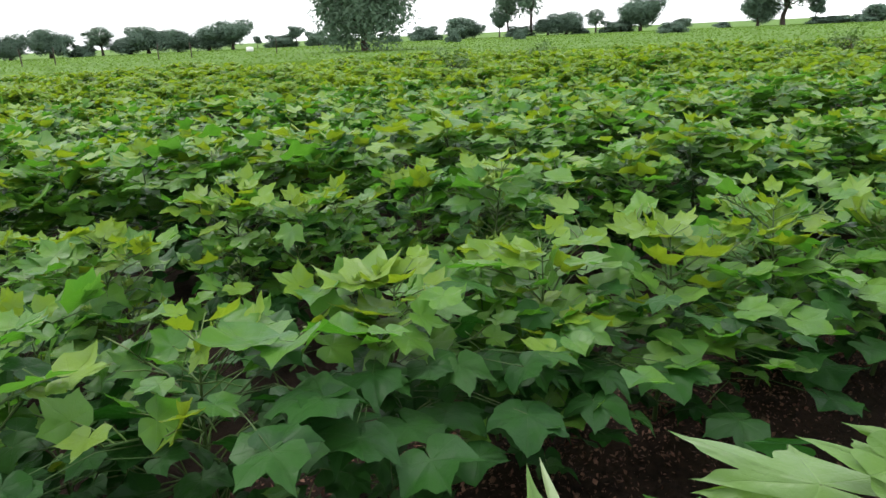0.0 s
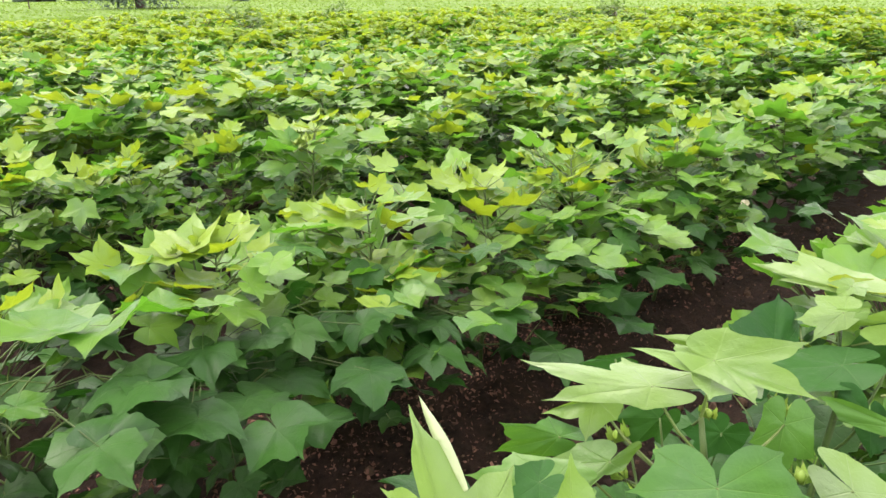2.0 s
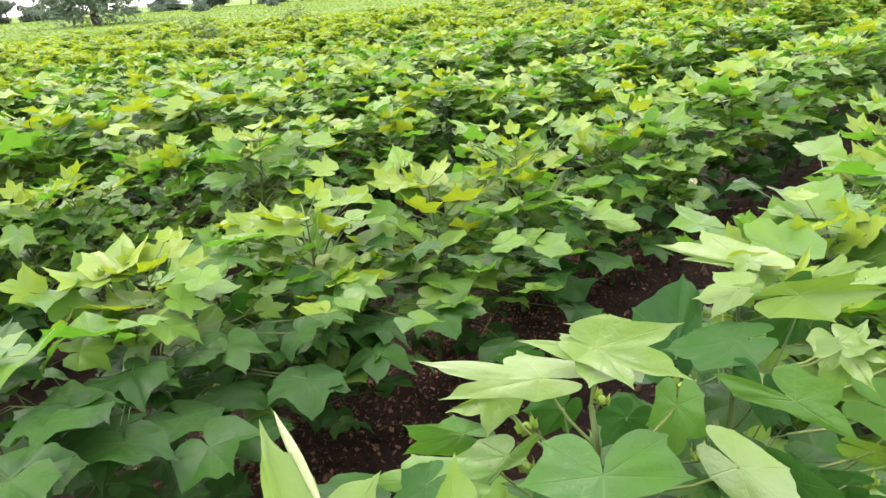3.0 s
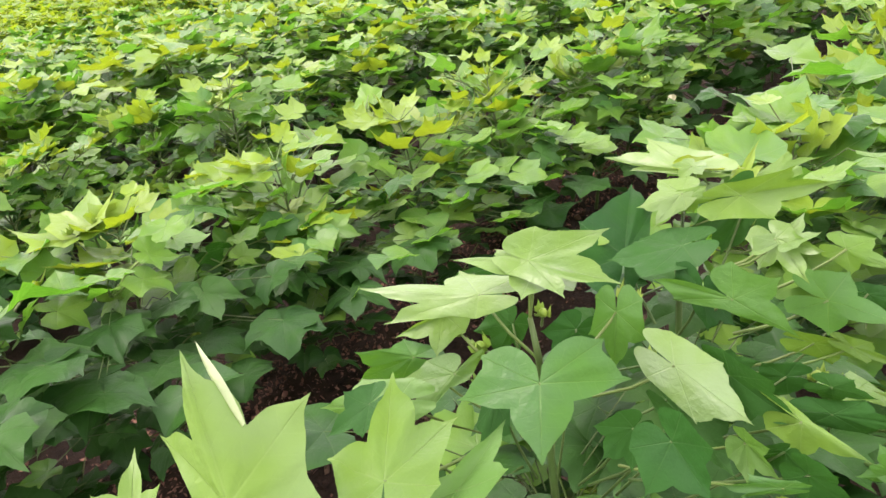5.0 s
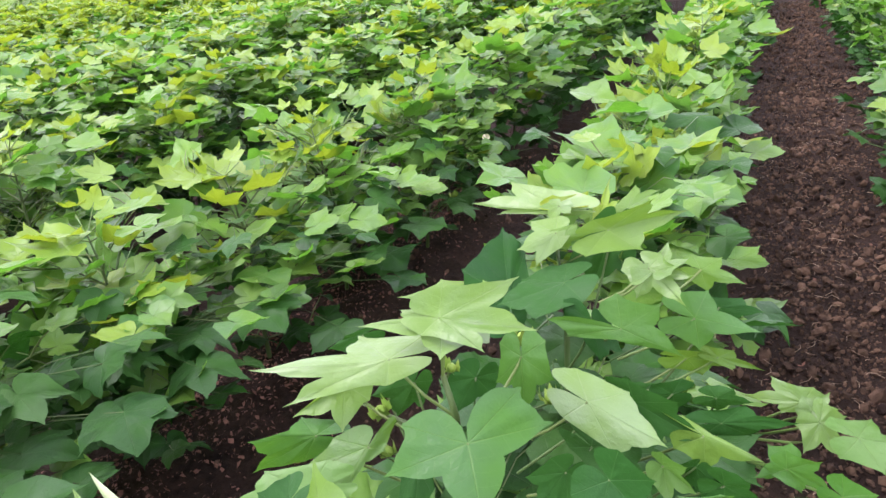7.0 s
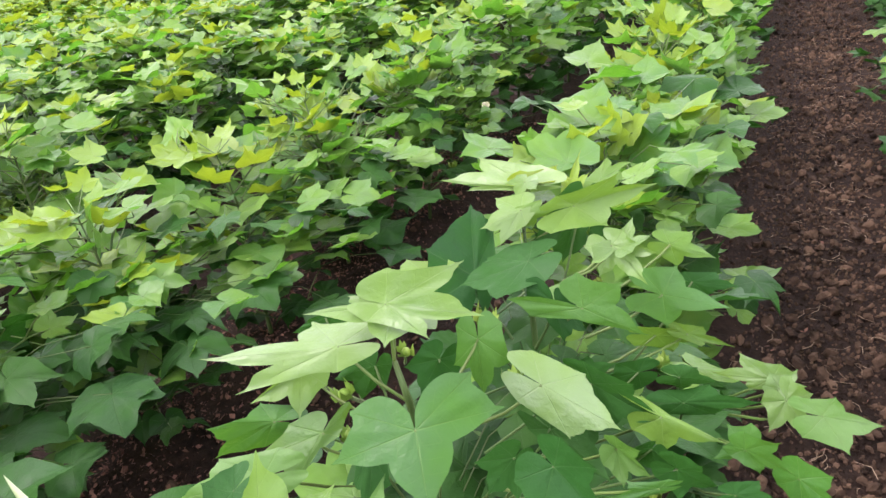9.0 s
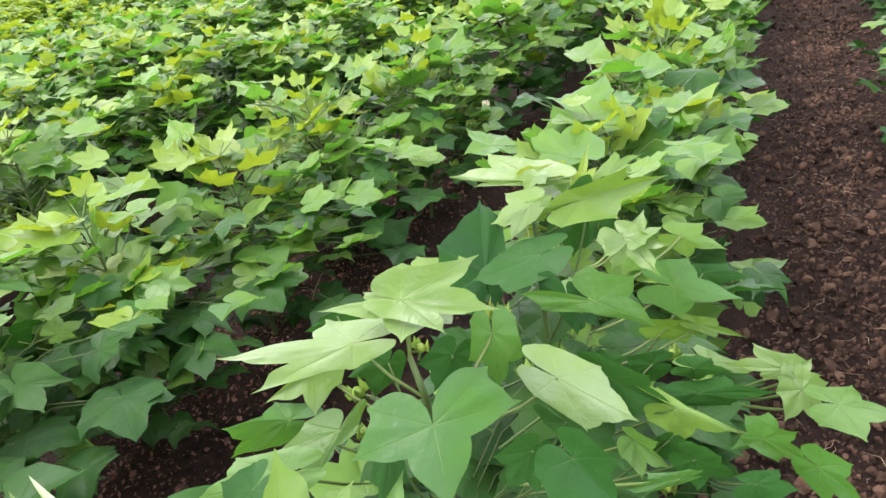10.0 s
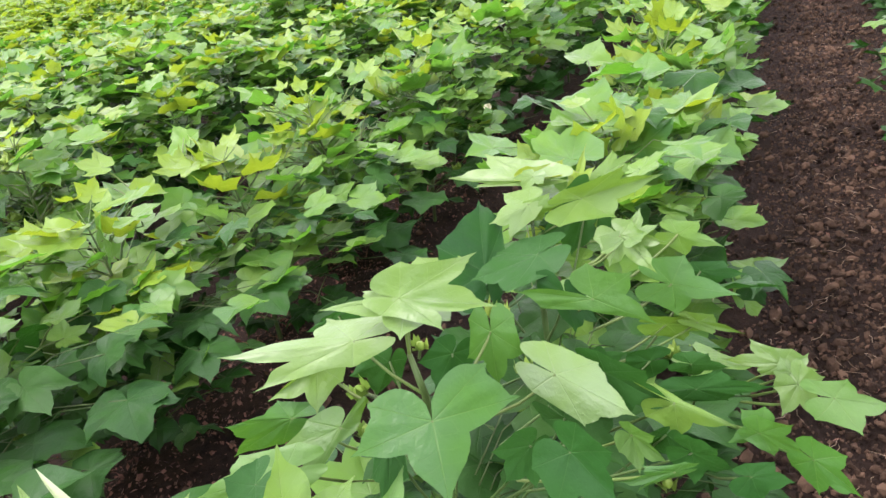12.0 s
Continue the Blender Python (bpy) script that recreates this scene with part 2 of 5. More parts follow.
NEAR_EDGE = (0, 1, 3, 4, 5, 7, 9, 10, 11, 13, 14, 16, 18, 20, 21, 23, 24, 25)
SIDE_LOBE = 13


def leaf_outline(deep, fine=True):
    """Half an edge between the broad and the lobed leaf."""
    half = [(a, b * (1 - deep) + d * deep) for a, b, d in EDGE]
    return half if fine else [half[i] for i in COARSE]


def smooth_outline(half, n):
    """The same edge with n points to a step, rounded but for the tips and the clefts between lobes."""
    out = []
    for i in range(len(half) - 1):
        p0, p1, p2, p3 = half[max(i - 1, 0)], half[i], half[i + 1], half[min(i + 2, len(half) - 1)]
        for k in range(n):
            s = k / n
            m1 = 0 if i in (0, 7, SIDE_LOBE) else 0.5 * (p2[1] - p0[1])
            m2 = 0 if i + 1 in (7, SIDE_LOBE) else 0.5 * (p3[1] - p1[1])
            if m1 == 0 or m2 == 0:
                m1, m2 = m1 or p2[1] - p1[1], m2 or p2[1] - p1[1]
            r = (2 * s ** 3 - 3 * s ** 2 + 1) * p1[1] + (s ** 3 - 2 * s ** 2 + s) * m1 + (3 * s ** 2 - 2 * s ** 3) * p2[1] + (s ** 3 - s ** 2) * m2
            out.append((p1[0] + s * (p2[0] - p1[0]), r))
    return out + [half[-1]]


def leaf_shape(rng, deep, fine=True, sag=0.0):
    """Points, faces and flat coordinates of one cotton leaf; stalk at the origin, tip towards +y, upper face +z."""
    half = leaf_outline(deep, fine)
    if fine:
        half = [half[i] for i in NEAR_EDGE]
    edge = [(a * s, r) for s, side in ((1, half), (-1, half[:0:-1])) for a, r in side]
    edge = [(a + rng.uniform(-1.5, 1.5), r * rng.uniform(0.96, 1.04)) for a, r in edge]
    skew = rng.uniform(-0.12, 0.12)
    edge = [(a, r * (1 + skew * math.sin(radians(a)))) for a, r in edge]
    lift = leaf_relief(rng, 1.25, sag)
    rings = (0.55, 1.0) if fine else (1.0,)
    v, uv = [(0, 0, 0)], [(0, 0)]
    for k in rings:
        for a, r in edge:
            x, y = k * r * math.sin(radians(a)), k * r * math.cos(radians(a))
            v.append((x, y, lift(x, y)))
            uv.append((x, y))
    return v, leaf_faces(len(edge), len(half) - 1, len(rings)), uv


def leaf_relief(rng, amount=1.0, sag=0.0):
    """How far a leaf's blade lies above its plane: folded along the veins, domed or cupped, wavy at the rim, tip and lobes drooping."""
    fold, wave, ph = amount * rng.uniform(0.02, 0.11), amount * rng.uniform(0.03, 0.11), rng.uniform(0, 6.28)
    cup, twist = amount * rng.uniform(-0.16, 0.30) - sag, amount * rng.uniform(-0.22, 0.22)
    droop, bend = amount * rng.uniform(-0.12, 0.10) + 0.5 * sag, amount * rng.uniform(-0.16, 0.12) + sag
    k, seed = rng.choice((2, 3, 4)), rng.uniform(0, 60)

    def lift(x, y):
        r, a = math.hypot(x, y), abs(math.degrees(math.atan2(x, y)))
        off = min(a, abs(a - 62), abs(a - 113))
        z = fold * r * (0.5 - 0.5 * math.cos(math.pi * min(off, 31) / 31)) + cup * x * x - droop * r ** 3 - bend * max(0.0, y) ** 2
        z += wave * r ** 2.4 * math.sin(k * math.atan2(x, y) + ph) + twist * x * y
        return z + amount * 0.16 * r * noise.noise(Vector((x * 1.6, y * 1.6, seed))) + amount * 0.06 * r * noise.noise(Vector((x * 4.3, y * 4.3, seed)))

    return lift


def leaf_faces(n, last, rings):
    """Fans and rings of faces about the stalk; the cleft at the stalk lies after the point last."""
    f = []
    for i in range(n):
        if i == last:
            continue
        j = (i + 1) % n
        f.append((0, 1 + j, 1 + i))
        for q in range(rings - 1):
            f.append((1 + q * n + i, 1 + q * n + j, 1 + (q + 1) * n + j, 1 + (q + 1) * n + i))
    return f


def leaf_mesh(name, mat, seed, deep, sag):
    g = Geo()
    g.add(*leaf_shape(random.Random(seed), deep, True, sag))
    me = g.mesh(name, mat)
    if me.polygons[0].normal.z < 0:
        me.flip_normals()
    return me


LEAVES = {
    "old": [leaf_mesh("leaf_mature_shade", LEAF_OLD_SHADE, 40 + i, 0.15 + 0.10 * i, 0.04 + 0.02 * i) for i in range(8)],
    "mid": [leaf_mesh("leaf_full", LEAF_MID, 60 + i, 0.15 + 0.09 * i, 0.015 * i - 0.08) for i in range(9)],
    "new": [leaf_mesh("leaf_young", LEAF_NEW, 80 + i, 0.45 + 0.10 * i, 0.01 * i - 0.14) for i in range(7)],
}


def leaf_pose(p, azimuth, dip, roll, size):
    """A leaf with its stalk end at p, its tip towards azimuth, dipping below level and rolled about its midrib (radians)."""
    return Matrix.Translation(p) @ Matrix.Rotation(azimuth - math.pi / 2, 4, "Z") @ Matrix.Rotation(-dip, 4, "X") @ Matrix.Rotation(roll, 4, "Y") @ Matrix.Diagonal((size, size, size, 1))


def bud_mesh(seed):
    """A square: a small green bud in three toothed bracts."""
    g, rng = Geo(), random.Random(seed)
    rings = [(0, 0.15), (0.25, 0.42), (0.55, 0.45), (0.85, 0.26), (1.0, 0.05)]
    v = [(r * math.cos(a), r * math.sin(a), z) for z, r in rings for a in [2 * math.pi * i / 6 for i in range(6)]]
    f = [(k * 6 + i, k * 6 + (i + 1) % 6, k * 6 + 6 + (i + 1) % 6, k * 6 + 6 + i) for k in range(4) for i in range(6)]
    g.add(v, f)
    for k in range(3):
        a = 2 * math.pi * k / 3
        c, s = math.cos(a), math.sin(a)
        pts = [(0.1, 0, 0), (0.62, -0.5, 0.35), (0.72, -0.42, 0.95), (0.70, -0.2, 0.80), (0.66, 0, 1.45 + rng.uniform(-.1, .2)), (0.70, 0.2, 0.80), (0.72, 0.42, 0.95), (0.62, 0.5, 0.35)]
        g.add([(x * c - y * s, x * s + y * c, z) for x, y, z in pts], [(0, 1, 2, 3), (0, 3, 4, 5), (0, 5, 6, 7)])
    return g.mesh("bud", BUD)


def flower_mesh():
    """A cream cotton flower: five broad overlapping petals in a cup."""
    g = Geo()
    for k in range(5):
        a = 2 * math.pi * k / 5
        v = []
        for i in range(4):
            for j in range(4):
                s, t = (j / 3 - 0.5) * 1.5, i / 3
                r = 0.15 + 0.75 * t
                v.append((r * math.cos(a + s * 0.75), r * math.sin(a + s * 0.75), 1.1 * t - 0.35 * t * abs(s) + 0.06 * j))
        g.add(v, [(i * 4 + j, i * 4 + j + 1, i * 4 + j + 5, i * 4 + j + 4) for i in range(3) for j in range(3)])
    return g.mesh("flower", PETAL)


BUDS = [bud_mesh(i) for i in range(3)]
FLOWER = flower_mesh()


def grow(seed, height, reach):
    """A cotton plant as numbers: stem lines, and the leaves, buds with their poses."""
    rng = random.Random(seed)
    lines, leaves, buds = [], [], []
    lean = Vector((rng.uniform(-0.07, 0.07), rng.uniform(-0.07, 0.07), 1))

    def spine(z):
        return Vector((lean.x * z + 0.012 * math.sin(9 * z + seed), lean.y * z + 0.012 * math.cos(8 * z + seed), z))

    lines.append(([spine(height * k / 7) for k in range(8)], [0.0065 * (1 - 0.75 * k / 7) for k in range(8)], "stem"))
    turn = rng.uniform(0, 6.28)

    def leaf_on(p0, a, st, rise, t, small=1.0):
        p1 = p0 + Vector((math.cos(a), math.sin(a), rise)) * st
        lines.append(([p0, p0.lerp(p1, 0.5) + Vector((0, 0, 0.08 * st)), p1], [0.0017, 0.0015, 0.0012], "stalk"))
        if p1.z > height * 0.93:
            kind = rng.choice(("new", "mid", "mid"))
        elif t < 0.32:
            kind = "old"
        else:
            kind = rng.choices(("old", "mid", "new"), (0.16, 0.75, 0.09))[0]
        dip = rng.gauss(-8, 19) + (6 if t < 0.4 else 0) - (7 if t > 0.8 else 0)
        leaves.append((p1, a + rng.uniform(-.6, .6), radians(dip), radians(rng.gauss(0, 20)), small * rng.uniform(0.031, 0.056), kind))

    z = 0.07
    while z < height - 0.01:
        t = z / height
        turn += radians(137 + rng.uniform(-18, 18))
        out = Vector((math.cos(turn), math.sin(turn), 0))
        base = spine(z)
        spread = reach * (1.0 - 0.30 * t - 0.40 * max(0, t - 0.72) / 0.28)
        if t < 0.9:
            length = spread * rng.uniform(0.65, 1.0)
            tip = base + out * length + Vector((0, 0, length * rng.uniform(0.20, 0.75)))
            mid = base.lerp(tip, 0.5) + Vector((rng.uniform(-.015, .015), rng.uniform(-.015, .015), 0.02))
            lines.append(([base, mid, tip], [0.0025, 0.0020, 0.0013], "stem"))
            for at_ in (0.30, 0.48, 0.63, 0.76, 0.88, 1.0):
                p0 = base.lerp(mid, at_ * 2) if at_ < 0.5 else mid.lerp(tip, at_ * 2 - 1)
                leaf_on(p0, turn + rng.uniform(-1.5, 1.5), rng.uniform(0.03, 0.075), rng.uniform(0.2, 1.0), t)
                if rng.random() < 0.16:
                    lift = p0 + Vector((rng.uniform(-.02, .02), rng.uniform(-.02, .02), rng.uniform(0.01, 0.03)))
                    lines.append(([p0, lift], [0.0012, 0.001], "stalk"))
                    buds.append((lift, rng.uniform(0.013, 0.022)))
        for side in (1.3, 3.1, 4.9):
            leaf_on(base, turn + side + rng.uniform(-.5, .5), rng.uniform(0.06, 0.14) * (1 - 0.5 * max(0, t - 0.7) / 0.3), rng.uniform(0.2, 0.7), t, 1.12 if t < 0.9 else 0.95)
        z += height * rng.uniform(0.052, 0.068)
    top = spine(height)
    for k in range(5):
        a = turn + k * 1.5 + rng.uniform(-.4, .4)
        p1 = top + Vector((math.cos(a), math.sin(a), rng.uniform(0.2, 1.4))) * rng.uniform(0.02, 0.06)
        lines.append(([top, p1], [0.0015, 0.001], "stalk"))
        leaves.append((p1, a, radians(rng.gauss(-28, 24)), radians(rng.gauss(0, 24)), rng.uniform(0.024, 0.044), "new"))
    return lines, leaves, buds


def stem_mesh(lines, sides=5):
    g = Geo()
    for pts, radii, kind in lines:
        g.slot = 0 if kind == "stem" else 1
        g.tube(pts, radii, sides if kind == "stem" else 4)
    return g.mesh("stem", STEM, STALK)


PLANT_LABEL = "bushy green cotton plant with lobed leaves rooted in dark soil"


def cotton_plant(seed, height, reach):
    """A plant whose leaves are objects of their own."""
    rng = random.Random(seed + 500)
    plant = tagged(new("cotton_plant"), PLANT_LABEL, "cotton plant", "cotton plants in rows")
    lines, leaves, buds = grow(seed, height, reach)
    part("stem", stem_mesh(lines), plant)
    for p, az, dip, roll, size, kind in leaves:
        part("leaf", rng.choice(LEAVES[kind]), plant, leaf_pose(p, az, dip, roll, size))
    for p, s in buds:
        part("bud", rng.choice(BUDS), plant, Matrix.Translation(p) @ Matrix.Rotation(rng.uniform(0, 6), 4, "Z") @ Matrix.Diagonal((s, s, s, 1)))
    return plant


def joined_plant(seed, height, reach):
    """A plant whose leaves are joined by age, for the middle distance."""
    plant = tagged(new("cotton_plant"), PLANT_LABEL, "cotton plant", "cotton plants in rows")
    rng = random.Random(seed + 900)
    lines, leaves, buds = grow(seed, height, reach)
    part("stem", stem_mesh([x for x in lines if x[2] == "stem"], 3), plant)
    for kind, mat, name in (("old", LEAF_OLD_SHADE, "lower_foliage"), ("mid", LEAF_MID, "upper_foliage"), ("new", LEAF_NEW, "top_foliage")):
        g = Geo()
        for i, (p, az, dip, roll, size, k) in enumerate(leaves):
            if k != kind:
                continue
            v, f, uv = leaf_shape(random.Random(seed * 100 + i), rng.uniform(0.15, 0.85), False, rng.uniform(-0.12, 0.08))
            m = leaf_pose(p, az, dip, roll, size * 0.98)
            g.add([m @ Vector(q) for q in v], [q[::-1] for q in f], uv)
        part(name, g.mesh(name, mat), plant)
    return plant


# ---- the field's plan: rows run along U, and lie side by side along V ----
BEARING = radians(28.8)
UX, UY = math.cos(BEARING), math.sin(BEARING)
ROW0, PITCH = 0.92, 0.85


def at(u, v, z=0.0):
    return Vector((UX * u - UY * v, UY * u + UX * v, z))


def soil_height(u, v):
    """Low ridges under the rows, furrows between them, and lumps."""
    near = max(0.0, 1 - math.hypot(u - 5, v - 2) / 14)
    w = 2 * math.pi * (v - ROW0) / PITCH
    p = Vector((u, v, 0))
    return 0.016 * math.cos(w) * near - 0.016 + near * (0.016 * noise.noise(p * 6) + 0.014 * noise.noise(p * 17))


def spaced(lo, hi, step, far, ratio):
    """Places from -far to far: even between lo and hi, growing wider outside."""
    mid = list(np.arange(lo, hi, step))
    up, down, s = [], [], step
    a = mid[-1]
    while a < far:
        s *= ratio
        a += s
        up.append(a)
    s, a = step, mid[0]
    while a > -far:
        s *= ratio
        a -= s
        down.append(a)
    return down[::-1] + mid + up


us, vs = spaced(2.9, 7.0, 0.026, 2500, 1.17), spaced(-0.2, 2.6, 0.026, 2500, 1.17)
g = Geo()
g.v = [tuple(at(u, v, soil_height(u, v))) for u in us for v in vs]
nv = len(vs)
g.f = [(i * nv + j, (i + 1) * nv + j, (i + 1) * nv + j + 1, i * nv + j + 1) for i in range(len(us) - 1) for j in range(nv - 1)]
g.uv = [(0, 0)] * len(g.v)
ground = tagged(new("ground", g.mesh("ground", SOIL)), "dark brown crumbly tilled soil of the field", "soil", kind="structure")

# ---- plants ----
NEAR = [cotton_plant(100 + i, RNG.uniform(0.50, 0.60), RNG.uniform(0.20, 0.26)) for i in range(9)]
MIDDLE = [joined_plant(200 + i, RNG.uniform(0.50, 0.60), RNG.uniform(0.20, 0.26)) for i in range(7)]
EYE_U, EYE_V = 3.4, 0.68
used, planted = set(), []
far_places = []


def seen_from_path(u, v):
    """Whether a place lies in the wedge that the walk looks over, with some room round it."""
    p = at(u, v)
    d = p - at(EYE_U, EYE_V)
    bearing = math.degrees(math.atan2(d.y, d.x))
    return d.length < 0.9 or -12 < bearing < 146


def put(kinds, u, v, rng, wide=1.0):
    i = rng.randrange(len(kinds))
    m = Matrix.Translation(at(u, v, soil_height(u, v) - 0.012)) @ Matrix.Rotation(rng.uniform(0, 6.28), 4, "Z")
    s = rng.uniform(0.9, 1.1)
    m = m @ Matrix.Diagonal((s * wide, s * wide, s * rng.uniform(0.94, 1.06), 1))
    if (id(kinds), i) not in used:
        used.add((id(kinds), i))
        kinds[i].matrix_basis = m
        planted.append(kinds[i])
    else:
        planted.append(copy_thing(kinds[i], m))


FIXED = {0: (3.50, 4.42), 1: (2.70, 4.78)}
rng = random.Random(5)
for k in range(-34, 60):
    v = ROW0 + PITCH * k
    u = -40 + rng.uniform(0, 0.3)
    spots = []
    while u < 60:
        spots.append(u)
        u += rng.uniform(0.25, 0.36)
    if k == 1:
        for u in [x + rng.uniform(-0.08, 0.08) for x in np.arange(2.2, 6.6, 0.88)]:
            put(MIDDLE, u, v + rng.uniform(0.14, 0.24), rng, 0.95)
    if k in FIXED:
        first, last = FIXED[k]
        spots = [u for u in spots if u < first - 0.26 or u > last + 0.26]
        gap = min(u for u in spots if u > last) - last
        spots = [u - (gap - 0.32) if u > last else u for u in spots]
    if k > 1:
        spots = sorted(spots + [u + rng.uniform(0.1, 0.2) for u in spots[::2]])
    for u in spots:
        w = v + (rng.uniform(-0.17, 0.17) if k > 1 else 0.0) + rng.uniform(-0.05, 0.05) + (0.12 if k == -1 else -0.08 if k == 1 else 0.0)
        d = math.hypot(u - EYE_U, w - EYE_V)
        ahead = seen_from_path(u, w)
        if d > 3.0 and rng.random() < 0.03:
            continue
        if ahead and d < 2.35 and u > 2.2:
            put(NEAR, u, w, rng, (1.06 if k == 0 else 0.84) if k < 1 else (1.26 if k == 1 else 1.16))
        elif d < (6.2 if ahead else 2.6):
            put(MIDDLE, u, w, rng, 0.96 if k < 0 else 1.0 if k == 0 else 1.16 if k == 1 else 1.26)
        elif d < (15.2 + 1.6 * noise.noise(Vector((u * 0.3, w * 0.3, 2.0))) if ahead else 15):
            far_places.append((u, w, d if ahead else d + 20))


def flower_on(place, size, turn):
    """A flower on the plant that stands nearest to it."""
    p = Vector(place)
    host = min(planted, key=lambda o: (o.matrix_basis.translation - p).xy.length)
    m = Matrix.Translation(p) @ Matrix.Rotation(turn, 4, "Z") @ Matrix.Rotation(0.7, 4, "Y") @ Matrix.Diagonal((size, size, size, 1))
    part("flower", FLOWER, host, host.matrix_basis.inverted() @ m, "cream white open flower")


flower_on((3.508, 4.469, 0.335), 0.015, 4.2)
flower_on((3.904, 3.851, 0.315), 0.014, 4.0)

# ---- the three plants beside the path, leaf by leaf ----


def lower_plant(seed, u, v, height, reach, below, label, above=0.0, through_points=(), shaded=0.0):
    """A plant whose lower leaves grow freely and whose upper leaves are set one by one."""
    base = at(u, v, -0.012)
    plant = tagged(new("cotton_plant"), label, "cotton plant", "cotton plants in rows")
    plant.matrix_basis = Matrix.Translation(base)
    lines, leaves, buds = grow(seed, height, reach)
    if through_points:
        pts = [Vector((0, 0, 0)), (Vector(through_points[0]) - base) * 0.5 + Vector((0.01, 0.01, 0))] + [Vector(p) - base for p in through_points]
        lines[0] = (pts, [0.0055, 0.0045, 0.0030, 0.0022], "stem")
    r = random.Random(seed)
    keep = [x for i, x in enumerate(lines) if i == 0 or x[0][-1].z < below or above]
    part("stem", stem_mesh(keep, 6), plant)
    for p, az, dip, roll, size, kind in leaves:
        # Leaves lower than shaded take the old green in place of cast shade.
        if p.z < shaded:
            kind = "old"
        if p.z < below or r.random() < above:
            part("leaf", r.choice(LEAVES[kind]), plant, leaf_pose(p, az, dip, roll, size))
    for p, s in buds:
        if p.z < below - 0.03:
            part("bud", r.choice(BUDS), plant, Matrix.Translation(p) @ Matrix.Diagonal((s, s, s, 1)))
    return plant


# Here "old" picks the green that has shade mixed into its colour.
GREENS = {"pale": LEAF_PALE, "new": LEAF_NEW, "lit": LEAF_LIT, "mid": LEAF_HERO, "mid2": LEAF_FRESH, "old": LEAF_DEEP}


def place_leaf(plant, kind, deep, foot, tip, left, right, stalk_from, relief=0.6):
    """One leaf by its stalk end, its tip and its two side lobes, with its stalk from a node on the stem."""
    base = plant.matrix_basis.translation
    foot, tip, left, right, node = (Vector(p) - base for p in (foot, tip, left, right, stalk_from))
    rng = random.Random(round(foot.x * 9000) + round(foot.z * 7000))
    half = leaf_outline(deep)
    dense = smooth_outline(half, 3)
    edge = [(a * s, r) for s, side in ((1, dense), (-1, dense[:0:-1])) for a, r in side]
    ph = rng.uniform(0, 6.28)
    edge = [(a, r * (1 + 0.018 * math.sin(radians(a) * 5 + ph) + rng.uniform(-0.008, 0.008))) for a, r in edge]
    reach, lobe = half[0][1], half[SIDE_LOBE][1]
    xs, ys = lobe * math.sin(radians(62)), lobe * math.cos(radians(62))
    along = (tip - foot) / reach
    if (right - left).cross(along).z < 0:
        left, right = right, left
    to_right, to_left = (right - foot - along * ys) / xs, (left - foot - along * ys) / -xs
    up = (to_right + to_left).cross(along).normalized()
    size = 0.5 * (along.length + 0.5 * (to_right + to_left).length)
    lift = leaf_relief(rng, (1.0 if kind == "pale" else 1.4) * relief)
    rings = (0.25, 0.5, 0.75, 0.9, 1.0)
    v, uv = [(0, 0, 0)], [(0, 0)]
    for k in rings:
        for a, r in edge:
            x, y = k * r * math.sin(radians(a)), k * r * math.cos(radians(a))
            side = min(1, max(0, 0.5 + x / 0.5))
            v.append(along * y + to_left.lerp(to_right, side * side * (3 - 2 * side)) * x + up * (size * lift(x, y)))
            uv.append((x, y))
    g = Geo()
    g.add(v, [q[::-1] for q in leaf_faces(len(edge), len(dense) - 1, len(rings))], uv)
    me = g.mesh("leaf", GREENS[kind])
    if sum((p.normal.dot(up) for p in me.polygons)) < 0:
        me.flip_normals()
    leaf = part("leaf", me, plant, Matrix.Translation(foot))
    g = Geo()
    far = (node - foot).xy.length
    b = Vector((node.x, node.y, max(0.14, min(node.z, foot.z - 0.025 - 0.35 * far) - (rng.uniform(0, 0.16) if kind[:3] == "old" else 0)))) - foot
    b *= 0.6 if far > 0.05 else 1
    g.tube([b, b * 0.5 + Vector((0, 0, -0.006)), b * 0.12 + Vector((0, 0, -0.003)), (0, 0, 0)], [0.0014, 0.0013, 0.0011, 0.0010], 6)
    # Stalks of these dark leaves take the darker stem green, also for shade.
    part("leaf_stalk", g.mesh("leaf_stalk", STEM if kind[:3] == "old" else STALK), leaf)
    return leaf


def folded_lobe(plant, foot, tip, half):
    """A lobe of a leaf rolled upon itself, so that its pale underside shows: a narrow pointed blade."""
    base = plant.matrix_basis.translation
    foot, tip = Vector(foot) - base, Vector(tip) - base
    y = tip - foot
    x = y.cross(Vector((0.2, 1, 0.4))).normalized()
    z = x.cross(y.normalized())
    g, v = Geo(), []
    for i in range(15):
        t = i / 14
        w = half * math.sin(math.pi * (0.08 + 0.92 * t)) ** 0.8 * (1.2 - 0.45 * t)
        for s in (-1, -0.4, 0.3, 1):
            v.append(y * t + x * (s * w + 0.06 * half * math.sin(9 * t)) + z * (0.5 * w * s * s + 0.010 * t * t))
    g.add(v, [(4 * i + k, 4 * i + k + 1, 4 * i + k + 5, 4 * i + k + 4) for i in range(14) for k in range(3)])
    part("leaf", g.mesh("leaf", LEAF_UNDER), plant, Matrix.Translation(foot), "leaf lobe rolled so that its whitish underside shows")


BRANCHES = {}


